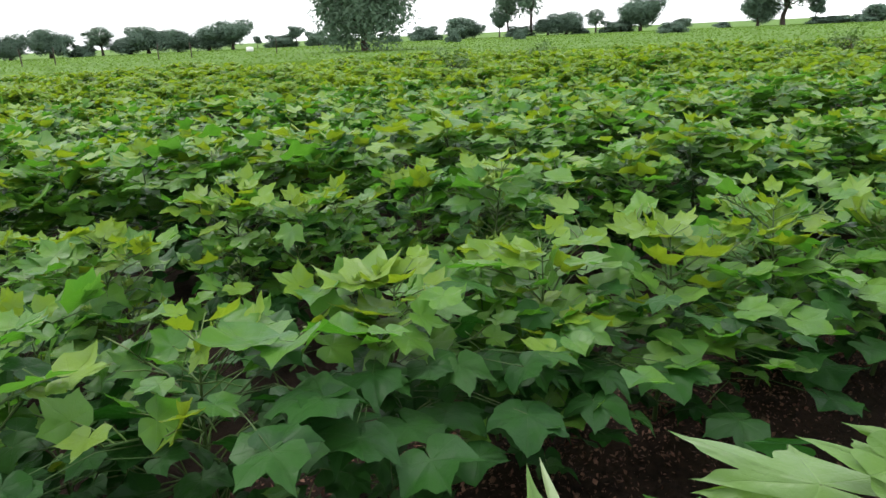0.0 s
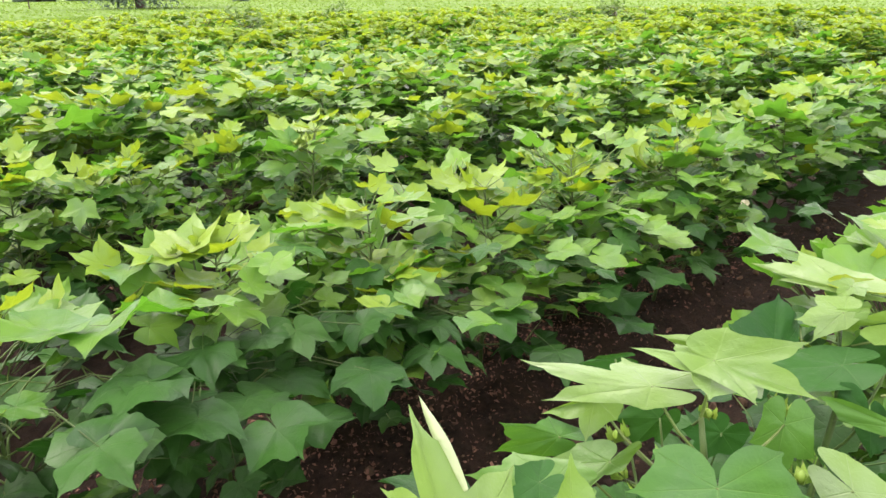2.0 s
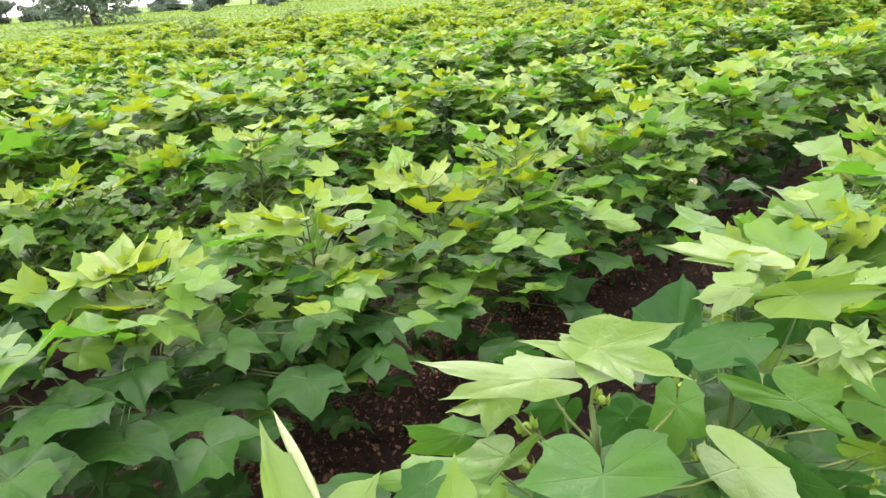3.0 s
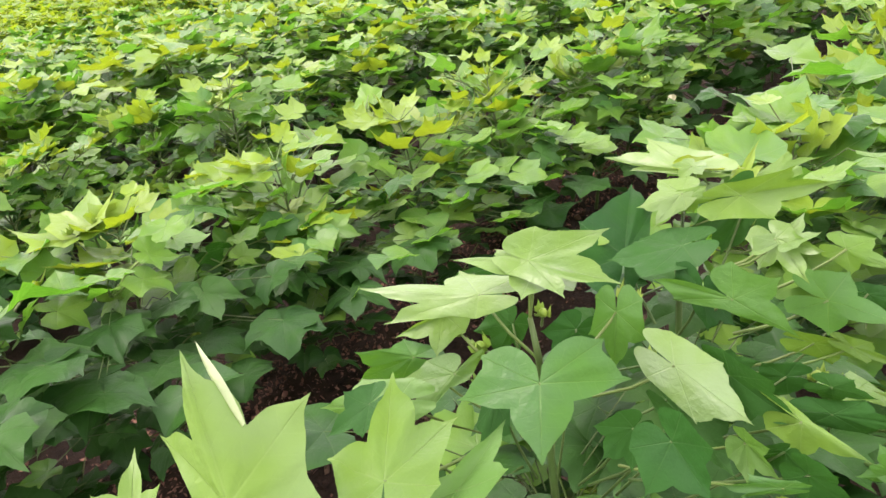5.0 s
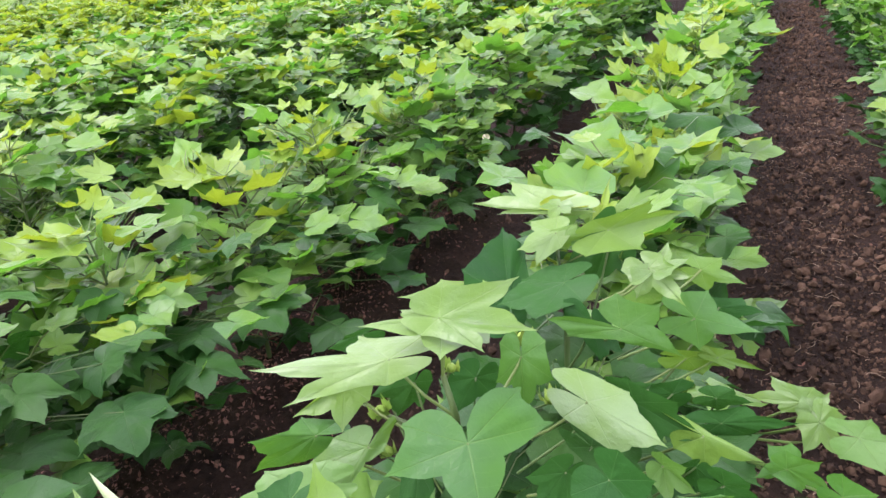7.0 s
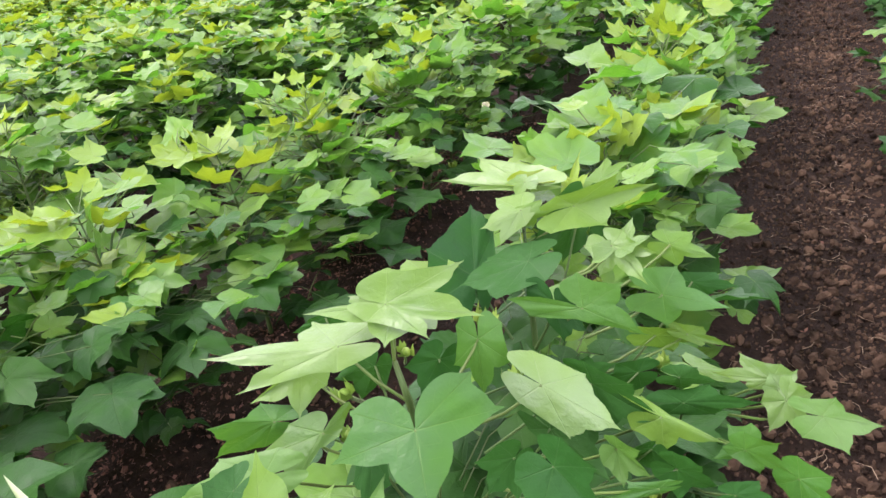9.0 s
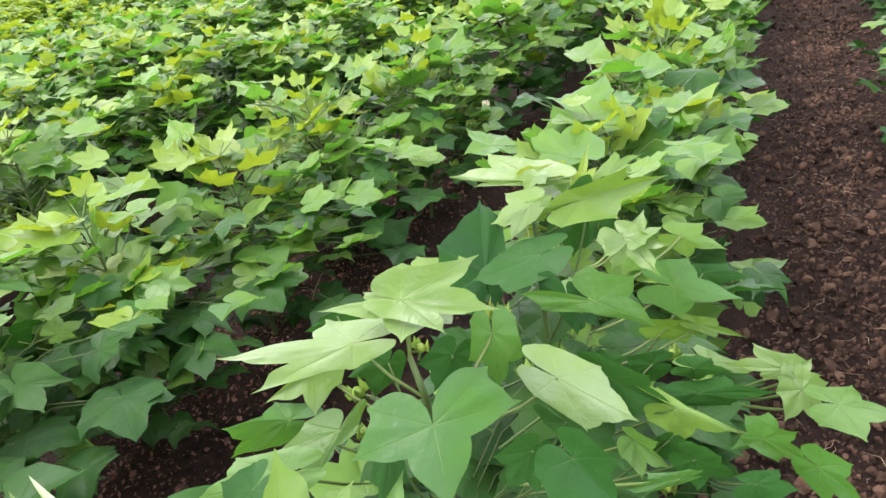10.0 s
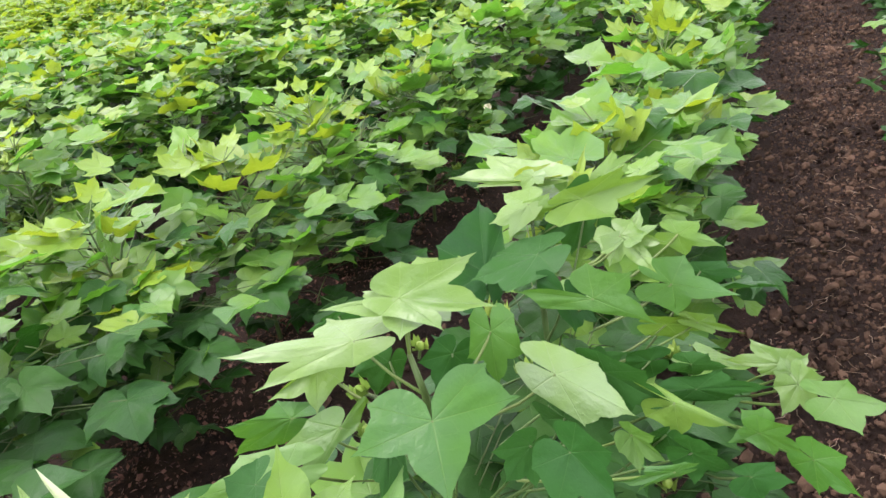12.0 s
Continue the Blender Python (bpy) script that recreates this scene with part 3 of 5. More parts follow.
def grow_leaf(plant, kind, shape, p, tip, roll, dip=-0.06, grown=1.0):
    """A leaf at its place, level but for its roll, on a stalk from the stem below it."""
    base = plant.matrix_basis.translation
    a, b = Vector(p) - base, Vector(tip) - base
    way = b - a
    m = leaf_pose(a, math.atan2(way.y, way.x), dip, roll, grown * way.length)
    part("leaf", LEAVES[kind][shape % len(LEAVES[kind])], plant, m)
    foot = Vector((a.x * 0.25, a.y * 0.25, max(0.06, a.z - 0.07)))
    g = BRANCHES.setdefault(plant.name, (plant, Geo()))[1]
    g.tube([foot, foot.lerp(a, 0.55) + Vector((0, 0, 0.022)), a], [0.0011, 0.0009, 0.0008], 3)


def fill_leaves(plant, seed, n, facing, spread, low, high, near, far, sizes, young):
    """Leaves on the open side of a plant: facing is the bearing (degrees) about which they spread, near to far their reach."""
    r = random.Random(seed)
    base = plant.matrix_basis.translation
    for i in range(n):
        a = radians(facing + r.uniform(-spread, spread))
        d, z = r.uniform(near, far), r.uniform(low, high)
        p = base + Vector((math.cos(a) * d, math.sin(a) * d, z))
        w, s = a + r.gauss(0, 0.6), r.uniform(*sizes)
        kind = "mid" if r.random() < young else "old"
        grow_leaf(plant, kind, r.randrange(7), p, p + Vector((math.cos(w), math.sin(w), 0)) * s, r.gauss(0, 0.24), r.gauss(-0.08, 0.2))


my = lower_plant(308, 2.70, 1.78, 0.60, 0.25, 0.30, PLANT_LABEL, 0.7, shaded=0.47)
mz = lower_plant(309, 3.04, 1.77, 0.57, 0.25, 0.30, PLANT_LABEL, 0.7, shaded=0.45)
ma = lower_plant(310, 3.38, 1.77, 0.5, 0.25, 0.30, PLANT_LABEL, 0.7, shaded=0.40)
grow_leaf(ma, "mid", 3, (2.217, 3.159, 0.506), (2.206, 3.228, 0.505), -0.04)
grow_leaf(ma, "old", 0, (2.215, 3.180, 0.497), (2.235, 3.247, 0.494), 0.12)
grow_leaf(ma, "mid", 2, (2.245, 3.083, 0.531), (2.183, 3.052, 0.526), 0.13)
grow_leaf(ma, "old", 1, (2.257, 3.112, 0.504), (2.302, 3.150, 0.498), 0.05)
grow_leaf(ma, "mid", 0, (2.303, 3.092, 0.528), (2.292, 3.023, 0.523), 0.24)
grow_leaf(ma, "old", 1, (2.359, 3.009, 0.482), (2.290, 3.000, 0.477), 0.16)
grow_leaf(ma, "old", 3, (2.357, 3.030, 0.472), (2.324, 3.092, 0.468), 0.03)
grow_leaf(ma, "old", 2, (2.366, 3.012, 0.478), (2.407, 2.968, 0.472), -0.16)
grow_leaf(ma, "old", 1, (2.319, 2.918, 0.464), (2.328, 2.988, 0.459), 0.16)
grow_leaf(ma, "old", 2, (2.326, 2.899, 0.475), (2.378, 2.915, 0.469), 0.26)
grow_leaf(ma, "old", 3, (2.331, 2.879, 0.488), (2.307, 2.829, 0.482), 0.20)

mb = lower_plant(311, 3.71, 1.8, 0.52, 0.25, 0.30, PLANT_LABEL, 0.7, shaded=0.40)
grow_leaf(mb, "new", 1, (2.340, 3.341, 0.522), (2.273, 3.360, 0.518), 0.04)
grow_leaf(mb, "new", 0, (2.376, 3.360, 0.528), (2.391, 3.428, 0.525), -0.15)
grow_leaf(mb, "new", 3, (2.379, 3.362, 0.524), (2.443, 3.392, 0.519), 0.16)
grow_leaf(mb, "new", 3, (2.391, 3.312, 0.479), (2.322, 3.300, 0.474), 0.09)
grow_leaf(mb, "new", 1, (2.392, 3.278, 0.463), (2.455, 3.247, 0.458), -0.24)
grow_leaf(mb, "mid", 0, (2.358, 3.190, 0.495), (2.288, 3.200, 0.490), 0.24)
grow_leaf(mb, "mid", 0, (2.482, 3.304, 0.385), (2.516, 3.365, 0.381), -0.29)
grow_leaf(mb, "old", 0, (2.491, 3.195, 0.429), (2.505, 3.127, 0.426), 0.26)
grow_leaf(mb, "old", 3, (2.406, 3.149, 0.442), (2.358, 3.106, 0.436), 0.11)
grow_leaf(mb, "old", 3, (2.403, 3.170, 0.428), (2.456, 3.124, 0.423), 0.14)
grow_leaf(mb, "old", 0, (2.413, 2.993, 0.428), (2.429, 2.925, 0.424), -0.19)
grow_leaf(mb, "old", 2, (2.467, 3.091, 0.384), (2.519, 3.044, 0.379), -0.23)
grow_leaf(mb, "old", 2, (2.508, 2.999, 0.387), (2.536, 2.935, 0.382), 0.24)
grow_leaf(mb, "old", 3, (2.401, 3.032, 0.427), (2.334, 3.013, 0.421), 0.00)
grow_leaf(mb, "old", 3, (2.544, 3.339, 0.521), (2.597, 3.293, 0.516), -0.05)
grow_leaf(mb, "old", 1, (2.651, 3.112, 0.388), (2.646, 3.042, 0.384), 0.00)
grow_leaf(mb, "old", 0, (2.656, 3.126, 0.373), (2.696, 3.082, 0.367), 0.16)
grow_leaf(mb, "old", 1, (2.521, 3.166, 0.358), (2.580, 3.128, 0.353), -0.06)

mc = lower_plant(312, 4.05, 1.78, 0.52, 0.25, 0.30, PLANT_LABEL, 0.7, shaded=0.30)
grow_leaf(mc, "new", 1, (2.669, 3.476, 0.513), (2.602, 3.496, 0.510), -0.12)
grow_leaf(mc, "mid", 3, (2.593, 3.411, 0.527), (2.526, 3.392, 0.522), 0.21)
grow_leaf(mc, "mid", 3, (2.827, 3.562, 0.467), (2.798, 3.499, 0.465), 0.05)
grow_leaf(mc, "mid", 0, (2.829, 3.541, 0.425), (2.872, 3.486, 0.421), -0.01)
grow_leaf(mc, "mid", 1, (2.751, 3.407, 0.400), (2.691, 3.442, 0.397), -0.08)
grow_leaf(mc, "new", 2, (2.801, 3.434, 0.396), (2.816, 3.366, 0.391), -0.25)
grow_leaf(mc, "old", 0, (2.649, 3.328, 0.368), (2.584, 3.333, 0.362), 0.17)
grow_leaf(mc, "old", 3, (2.649, 3.282, 0.389), (2.663, 3.214, 0.383), -0.08)
grow_leaf(mc, "old", 0, (2.785, 3.380, 0.316), (2.851, 3.358, 0.310), -0.02)
grow_leaf(mc, "old", 2, (2.777, 3.352, 0.326), (2.711, 3.330, 0.321), 0.12)
grow_leaf(mc, "old", 3, (2.775, 3.237, 0.333), (2.763, 3.169, 0.330), 0.09)
grow_leaf(mc, "old", 1, (2.925, 3.320, 0.341), (2.925, 3.250, 0.337), 0.26)

md = lower_plant(313, 4.41, 1.76, 0.5, 0.25, 0.30, PLANT_LABEL, 0.7)
grow_leaf(md, "new", 2, (3.040, 3.725, 0.454), (3.070, 3.788, 0.453), 0.27)
grow_leaf(md, "new", 2, (2.999, 3.726, 0.482), (3.011, 3.795, 0.481), -0.02)
grow_leaf(md, "new", 2, (2.997, 3.702, 0.485), (2.927, 3.706, 0.480), 0.10)
grow_leaf(md, "mid", 0, (2.998, 3.565, 0.394), (2.979, 3.498, 0.392), -0.07)
grow_leaf(md, "new", 1, (3.109, 3.626, 0.330), (3.163, 3.582, 0.325), 0.01)
grow_leaf(md, "mid", 1, (2.987, 3.468, 0.331), (2.935, 3.422, 0.327), -0.04)
grow_leaf(md, "mid", 0, (3.050, 3.503, 0.302), (3.090, 3.446, 0.298), -0.01)
grow_leaf(md, "mid", 2, (3.165, 3.543, 0.282), (3.186, 3.476, 0.278), 0.04)
grow_leaf(md, "old", 3, (3.057, 3.301, 0.249), (2.992, 3.274, 0.244), -0.01)
grow_leaf(md, "mid", 2, (3.271, 3.510, 0.325), (3.321, 3.461, 0.319), -0.05)
grow_leaf(md, "old", 0, (3.290, 3.475, 0.264), (3.350, 3.440, 0.258), 0.02)
grow_leaf(md, "old", 2, (3.265, 3.392, 0.240), (3.285, 3.330, 0.234), -0.15)

me = lower_plant(314, 4.78, 1.77, 0.52, 0.25, 0.30, PLANT_LABEL, 0.7)
grow_leaf(me, "old", 2, (3.406, 3.516, 0.285), (3.439, 3.454, 0.281), -0.03)
grow_leaf(me, "mid", 0, (3.386, 3.665, 0.361), (3.375, 3.596, 0.358), 0.18)
grow_leaf(me, "mid", 1, (3.489, 3.767, 0.388), (3.460, 3.704, 0.387), 0.03)
grow_leaf(me, "mid", 1, (3.327, 3.678, 0.403), (3.348, 3.611, 0.399), 0.22)
grow_leaf(me, "new", 2, (3.289, 3.771, 0.433), (3.341, 3.724, 0.428), -0.28)
grow_leaf(me, "new", 0, (3.698, 4.144, 0.411), (3.628, 4.137, 0.407), -0.25)
grow_leaf(me, "new", 0, (3.712, 4.152, 0.418), (3.782, 4.150, 0.415), -0.03)

ne = lower_plant(315, 4.42, 0.9, 0.56, 0.25, 0.30, PLANT_LABEL, 0.7)
grow_leaf(ne, "mid", 0, (3.662, 3.091, 0.570), (3.599, 3.147, 0.564), 0.18, grown=0.74)
grow_leaf(ne, "mid", 1, (3.671, 3.044, 0.570), (3.745, 3.087, 0.568), -0.09, grown=0.74)
grow_leaf(ne, "mid", 0, (3.500, 3.024, 0.570), (3.531, 3.104, 0.568), -0.20, grown=0.74)
grow_leaf(ne, "mid", 2, (3.442, 2.960, 0.570), (3.455, 3.044, 0.565), 0.02, grown=0.74)
grow_leaf(ne, "mid", 1, (3.421, 2.927, 0.570), (3.377, 2.999, 0.565), 0.09, grown=0.74)
grow_leaf(ne, "mid", 2, (3.299, 2.869, 0.570), (3.286, 2.953, 0.565), -0.03, grown=0.74)
grow_leaf(ne, "old", 2, (3.500, 2.903, 0.570), (3.438, 2.907, 0.564), -0.00, grown=0.74)
grow_leaf(ne, "mid", 0, (3.545, 2.942, 0.540), (3.554, 2.858, 0.535), -0.29, grown=0.74)
grow_leaf(ne, "mid", 3, (3.616, 2.914, 0.540), (3.690, 2.954, 0.537), -0.09, grown=0.74)
grow_leaf(ne, "new", 1, (3.616, 2.928, 0.540), (3.688, 2.884, 0.534), -0.14, grown=0.74)
grow_leaf(ne, "old", 2, (3.746, 2.922, 0.470), (3.662, 2.914, 0.466), 0.24, grown=0.74)
grow_leaf(ne, "mid", 1, (3.611, 2.858, 0.470), (3.694, 2.877, 0.466), 0.28, grown=0.74)
grow_leaf(ne, "mid", 3, (4.002, 3.004, 0.410), (4.030, 2.941, 0.404), 0.19, grown=0.74)
grow_leaf(ne, "old", 0, (3.958, 3.026, 0.470), (4.006, 3.096, 0.467), -0.16, grown=0.74)
grow_leaf(ne, "old", 3, (3.796, 3.020, 0.540), (3.719, 3.056, 0.534), -0.21, grown=0.74)
grow_leaf(ne, "old", 1, (3.626, 2.875, 0.410), (3.650, 2.794, 0.404), -0.03, grown=0.74)
grow_leaf(ne, "mid", 3, (3.526, 2.755, 0.410), (3.539, 2.698, 0.404), 0.03, grown=0.74)
grow_leaf(ne, "mid", 1, (3.721, 3.233, 0.570), (3.798, 3.270, 0.567), 0.29, grown=0.74)

pa = lower_plant(301, 3.50, 0.95, 0.56, 0.22, 0.38, "cotton plant with pointed bright leaves beside the path")
pb = lower_plant(302, 3.80, 0.93, 0.60, 0.26, 0.38, "cotton plant with large pale green leaves beside the path", 0.0, ((2.850, 2.582, 0.598), (2.851, 2.595, 0.630)))
pc = lower_plant(303, 3.99, 0.88, 0.64, 0.28, 0.36, "tall cotton plant with yellow-green top leaves beside the path", 0.0, ((3.003, 2.614, 0.596), (3.045, 2.667, 0.644)))
na = at(3.50, 0.95, 0.53)
(nb, nt), nl = ((2.850, 2.582, 0.598), (2.851, 2.595, 0.630)), at(3.80, 0.93, 0.42)
(nd, nc), nr = ((3.003, 2.614, 0.596), (3.045, 2.667, 0.644)), at(4.04, 0.74, 0.36)
place_leaf(pb, "pale", 0.97, (2.819, 2.617, 0.650), (2.739, 2.686, 0.638), (2.746, 2.657, 0.622), (2.817, 2.664, 0.654), nb, 0.6)
place_leaf(pb, "pale", 0.95, (2.861, 2.602, 0.672), (2.803, 2.632, 0.676), (2.835, 2.571, 0.660), (2.839, 2.627, 0.678), nt, 0.7)
place_leaf(pb, "pale", 0.9, (2.853, 2.593, 0.682), (2.896, 2.535, 0.678), (2.859, 2.550, 0.670), (2.899, 2.557, 0.712), nt, 0.6)
place_leaf(pb, "mid", 0.78, (2.832, 2.543, 0.610), (2.812, 2.504, 0.576), (2.776, 2.568, 0.598), (2.896, 2.523, 0.604), nb, 0.35)
place_leaf(pb, "mid2", 0.82, (2.789, 2.618, 0.582), (2.751, 2.611, 0.554), (2.737, 2.649, 0.564), (2.800, 2.611, 0.576), nb, 0.6)
place_leaf(pb, "mid", 0.43, (2.766, 2.665, 0.576), (2.722, 2.694, 0.580), (2.715, 2.694, 0.546), (2.763, 2.684, 0.584), nl, 0.6)
place_leaf(pb, "mid", 0.39, (2.737, 2.612, 0.579), (2.676, 2.659, 0.559), (2.705, 2.627, 0.549), (2.716, 2.650, 0.583), nl, 0.6)
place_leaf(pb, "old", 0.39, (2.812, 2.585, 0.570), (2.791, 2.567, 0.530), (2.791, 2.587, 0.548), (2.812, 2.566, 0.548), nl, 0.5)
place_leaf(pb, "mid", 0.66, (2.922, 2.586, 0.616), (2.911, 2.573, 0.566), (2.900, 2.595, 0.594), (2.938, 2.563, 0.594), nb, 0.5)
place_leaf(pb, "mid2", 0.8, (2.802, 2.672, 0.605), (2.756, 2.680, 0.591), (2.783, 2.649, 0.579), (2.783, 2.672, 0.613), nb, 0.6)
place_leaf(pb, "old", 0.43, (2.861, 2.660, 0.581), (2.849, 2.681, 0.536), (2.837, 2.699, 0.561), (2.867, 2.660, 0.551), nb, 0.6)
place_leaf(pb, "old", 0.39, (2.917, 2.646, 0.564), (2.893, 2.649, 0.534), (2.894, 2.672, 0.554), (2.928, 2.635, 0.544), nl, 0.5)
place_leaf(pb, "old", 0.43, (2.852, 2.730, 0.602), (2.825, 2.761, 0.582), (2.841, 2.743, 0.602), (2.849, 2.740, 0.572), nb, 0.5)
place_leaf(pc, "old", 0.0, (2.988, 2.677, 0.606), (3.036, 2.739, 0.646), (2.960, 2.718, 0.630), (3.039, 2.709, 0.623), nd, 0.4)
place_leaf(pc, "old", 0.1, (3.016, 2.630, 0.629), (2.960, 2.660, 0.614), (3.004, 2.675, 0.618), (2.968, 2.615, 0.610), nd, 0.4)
place_leaf(pc, "mid2", 0.68, (2.953, 2.705, 0.614), (2.905, 2.753, 0.610), (2.932, 2.731, 0.594), (2.946, 2.732, 0.622), nd, 0.5)
place_leaf(pc, "pale", 0.68, (3.074, 2.687, 0.668), (3.028, 2.773, 0.662), (3.039, 2.748, 0.656), (3.067, 2.759, 0.682), nc, 0.6)
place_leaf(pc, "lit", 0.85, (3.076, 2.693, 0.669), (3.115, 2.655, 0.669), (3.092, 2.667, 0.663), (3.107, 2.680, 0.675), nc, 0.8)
place_leaf(pc, "pale", 0.9, (3.066, 2.684, 0.675), (3.049, 2.682, 0.665), (3.052, 2.699, 0.673), (3.064, 2.664, 0.671), nc, 0.6)
place_leaf(pc, "pale", 0.65, (3.039, 2.662, 0.662), (3.001, 2.677, 0.652), (3.008, 2.660, 0.638), (3.035, 2.694, 0.666), nc, 0.5)
place_leaf(pc, "mid2", 0.66, (3.038, 2.660, 0.657), (3.065, 2.637, 0.661), (3.047, 2.654, 0.643), (3.060, 2.653, 0.669), nc, 0.5)
place_leaf(pc, "mid2", 0.76, (3.076, 2.629, 0.662), (3.145, 2.587, 0.672), (3.090, 2.604, 0.642), (3.114, 2.615, 0.682), nc, 0.6)
place_leaf(pc, "new", 0.8, (3.097, 2.661, 0.649), (3.141, 2.684, 0.682), (3.108, 2.678, 0.668), (3.131, 2.667, 0.662), nc, 0.6)
place_leaf(pc, "mid2", 0.84, (3.137, 2.657, 0.656), (3.185, 2.646, 0.673), (3.164, 2.668, 0.670), (3.155, 2.639, 0.660), nc, 0.6)
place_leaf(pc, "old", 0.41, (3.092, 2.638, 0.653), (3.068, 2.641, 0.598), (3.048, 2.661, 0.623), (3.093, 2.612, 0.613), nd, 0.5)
place_leaf(pc, "pale", 1.05, (3.057, 2.567, 0.651), (3.053, 2.524, 0.631), (3.049, 2.571, 0.621), (3.072, 2.530, 0.651), nd, 0.9)
place_leaf(pc, "pale", 0.9, (3.060, 2.563, 0.650), (3.087, 2.569, 0.662), (3.044, 2.576, 0.646), (3.074, 2.538, 0.660), nd, 0.8)
place_leaf(pc, "mid2", 0.84, (3.132, 2.565, 0.620), (3.155, 2.532, 0.608), (3.131, 2.555, 0.600), (3.157, 2.559, 0.626), nd, 0.7)
place_leaf(pc, "mid", 0.72, (3.011, 2.558, 0.614), (3.040, 2.515, 0.592), (2.980, 2.594, 0.604), (3.038, 2.538, 0.636), nd, 0.5)
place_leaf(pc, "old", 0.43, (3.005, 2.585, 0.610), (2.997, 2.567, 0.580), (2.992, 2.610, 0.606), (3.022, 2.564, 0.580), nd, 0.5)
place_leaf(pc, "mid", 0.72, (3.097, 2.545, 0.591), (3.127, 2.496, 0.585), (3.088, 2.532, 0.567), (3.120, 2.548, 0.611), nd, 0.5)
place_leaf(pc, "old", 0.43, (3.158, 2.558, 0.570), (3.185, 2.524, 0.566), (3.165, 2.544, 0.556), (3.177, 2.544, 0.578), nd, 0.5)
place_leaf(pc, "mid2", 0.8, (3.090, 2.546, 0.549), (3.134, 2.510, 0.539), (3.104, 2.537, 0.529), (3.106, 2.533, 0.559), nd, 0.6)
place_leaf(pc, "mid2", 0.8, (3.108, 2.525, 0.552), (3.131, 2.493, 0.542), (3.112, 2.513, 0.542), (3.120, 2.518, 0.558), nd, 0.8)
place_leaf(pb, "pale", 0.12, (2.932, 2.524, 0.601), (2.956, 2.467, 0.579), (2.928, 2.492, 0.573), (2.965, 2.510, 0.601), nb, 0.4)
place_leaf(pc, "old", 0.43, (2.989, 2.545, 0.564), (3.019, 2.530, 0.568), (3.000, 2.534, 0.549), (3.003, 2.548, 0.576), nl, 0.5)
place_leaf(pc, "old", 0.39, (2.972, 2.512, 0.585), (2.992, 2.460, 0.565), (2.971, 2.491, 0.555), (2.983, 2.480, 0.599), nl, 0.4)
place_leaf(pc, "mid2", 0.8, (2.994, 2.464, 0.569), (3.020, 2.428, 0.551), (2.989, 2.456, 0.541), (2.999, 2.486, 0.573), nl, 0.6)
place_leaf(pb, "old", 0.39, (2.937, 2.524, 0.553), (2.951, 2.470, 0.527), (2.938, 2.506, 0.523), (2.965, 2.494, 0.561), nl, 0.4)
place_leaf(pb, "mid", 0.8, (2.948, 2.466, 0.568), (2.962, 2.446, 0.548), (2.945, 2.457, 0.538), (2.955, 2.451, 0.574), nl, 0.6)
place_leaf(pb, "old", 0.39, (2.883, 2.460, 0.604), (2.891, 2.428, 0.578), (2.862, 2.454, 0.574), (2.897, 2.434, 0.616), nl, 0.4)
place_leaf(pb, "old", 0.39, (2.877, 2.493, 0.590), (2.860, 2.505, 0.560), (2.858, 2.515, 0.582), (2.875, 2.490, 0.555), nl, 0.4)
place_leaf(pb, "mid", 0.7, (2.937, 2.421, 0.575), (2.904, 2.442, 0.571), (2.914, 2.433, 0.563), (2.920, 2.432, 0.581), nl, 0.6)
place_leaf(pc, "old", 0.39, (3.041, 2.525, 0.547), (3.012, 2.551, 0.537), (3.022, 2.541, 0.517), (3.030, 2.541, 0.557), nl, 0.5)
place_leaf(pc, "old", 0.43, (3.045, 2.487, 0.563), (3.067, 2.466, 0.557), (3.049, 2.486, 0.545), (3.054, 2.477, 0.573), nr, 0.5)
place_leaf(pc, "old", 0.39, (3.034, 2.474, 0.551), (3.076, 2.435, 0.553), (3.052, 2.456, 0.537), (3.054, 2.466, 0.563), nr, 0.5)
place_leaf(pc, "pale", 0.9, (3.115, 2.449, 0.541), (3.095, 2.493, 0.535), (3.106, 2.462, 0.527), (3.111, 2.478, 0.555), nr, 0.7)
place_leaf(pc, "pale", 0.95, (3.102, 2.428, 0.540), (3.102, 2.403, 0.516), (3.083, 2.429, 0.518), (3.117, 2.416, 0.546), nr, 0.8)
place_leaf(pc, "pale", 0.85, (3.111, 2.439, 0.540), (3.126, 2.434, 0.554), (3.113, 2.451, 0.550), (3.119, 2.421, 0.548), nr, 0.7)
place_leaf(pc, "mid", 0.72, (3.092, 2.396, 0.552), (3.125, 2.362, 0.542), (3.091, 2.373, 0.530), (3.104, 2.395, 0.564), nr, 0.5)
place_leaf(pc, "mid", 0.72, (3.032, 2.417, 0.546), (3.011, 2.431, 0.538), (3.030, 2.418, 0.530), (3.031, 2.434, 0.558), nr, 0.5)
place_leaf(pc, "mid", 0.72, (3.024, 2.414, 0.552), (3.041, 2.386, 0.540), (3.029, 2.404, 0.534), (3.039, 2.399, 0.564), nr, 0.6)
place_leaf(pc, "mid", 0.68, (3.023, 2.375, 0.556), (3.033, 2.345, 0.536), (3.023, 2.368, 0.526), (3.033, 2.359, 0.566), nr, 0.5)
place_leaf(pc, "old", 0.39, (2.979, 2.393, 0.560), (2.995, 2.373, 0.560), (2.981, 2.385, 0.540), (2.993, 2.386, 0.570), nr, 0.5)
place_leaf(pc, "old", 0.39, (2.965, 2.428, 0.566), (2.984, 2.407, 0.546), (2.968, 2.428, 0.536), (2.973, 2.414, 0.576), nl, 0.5)
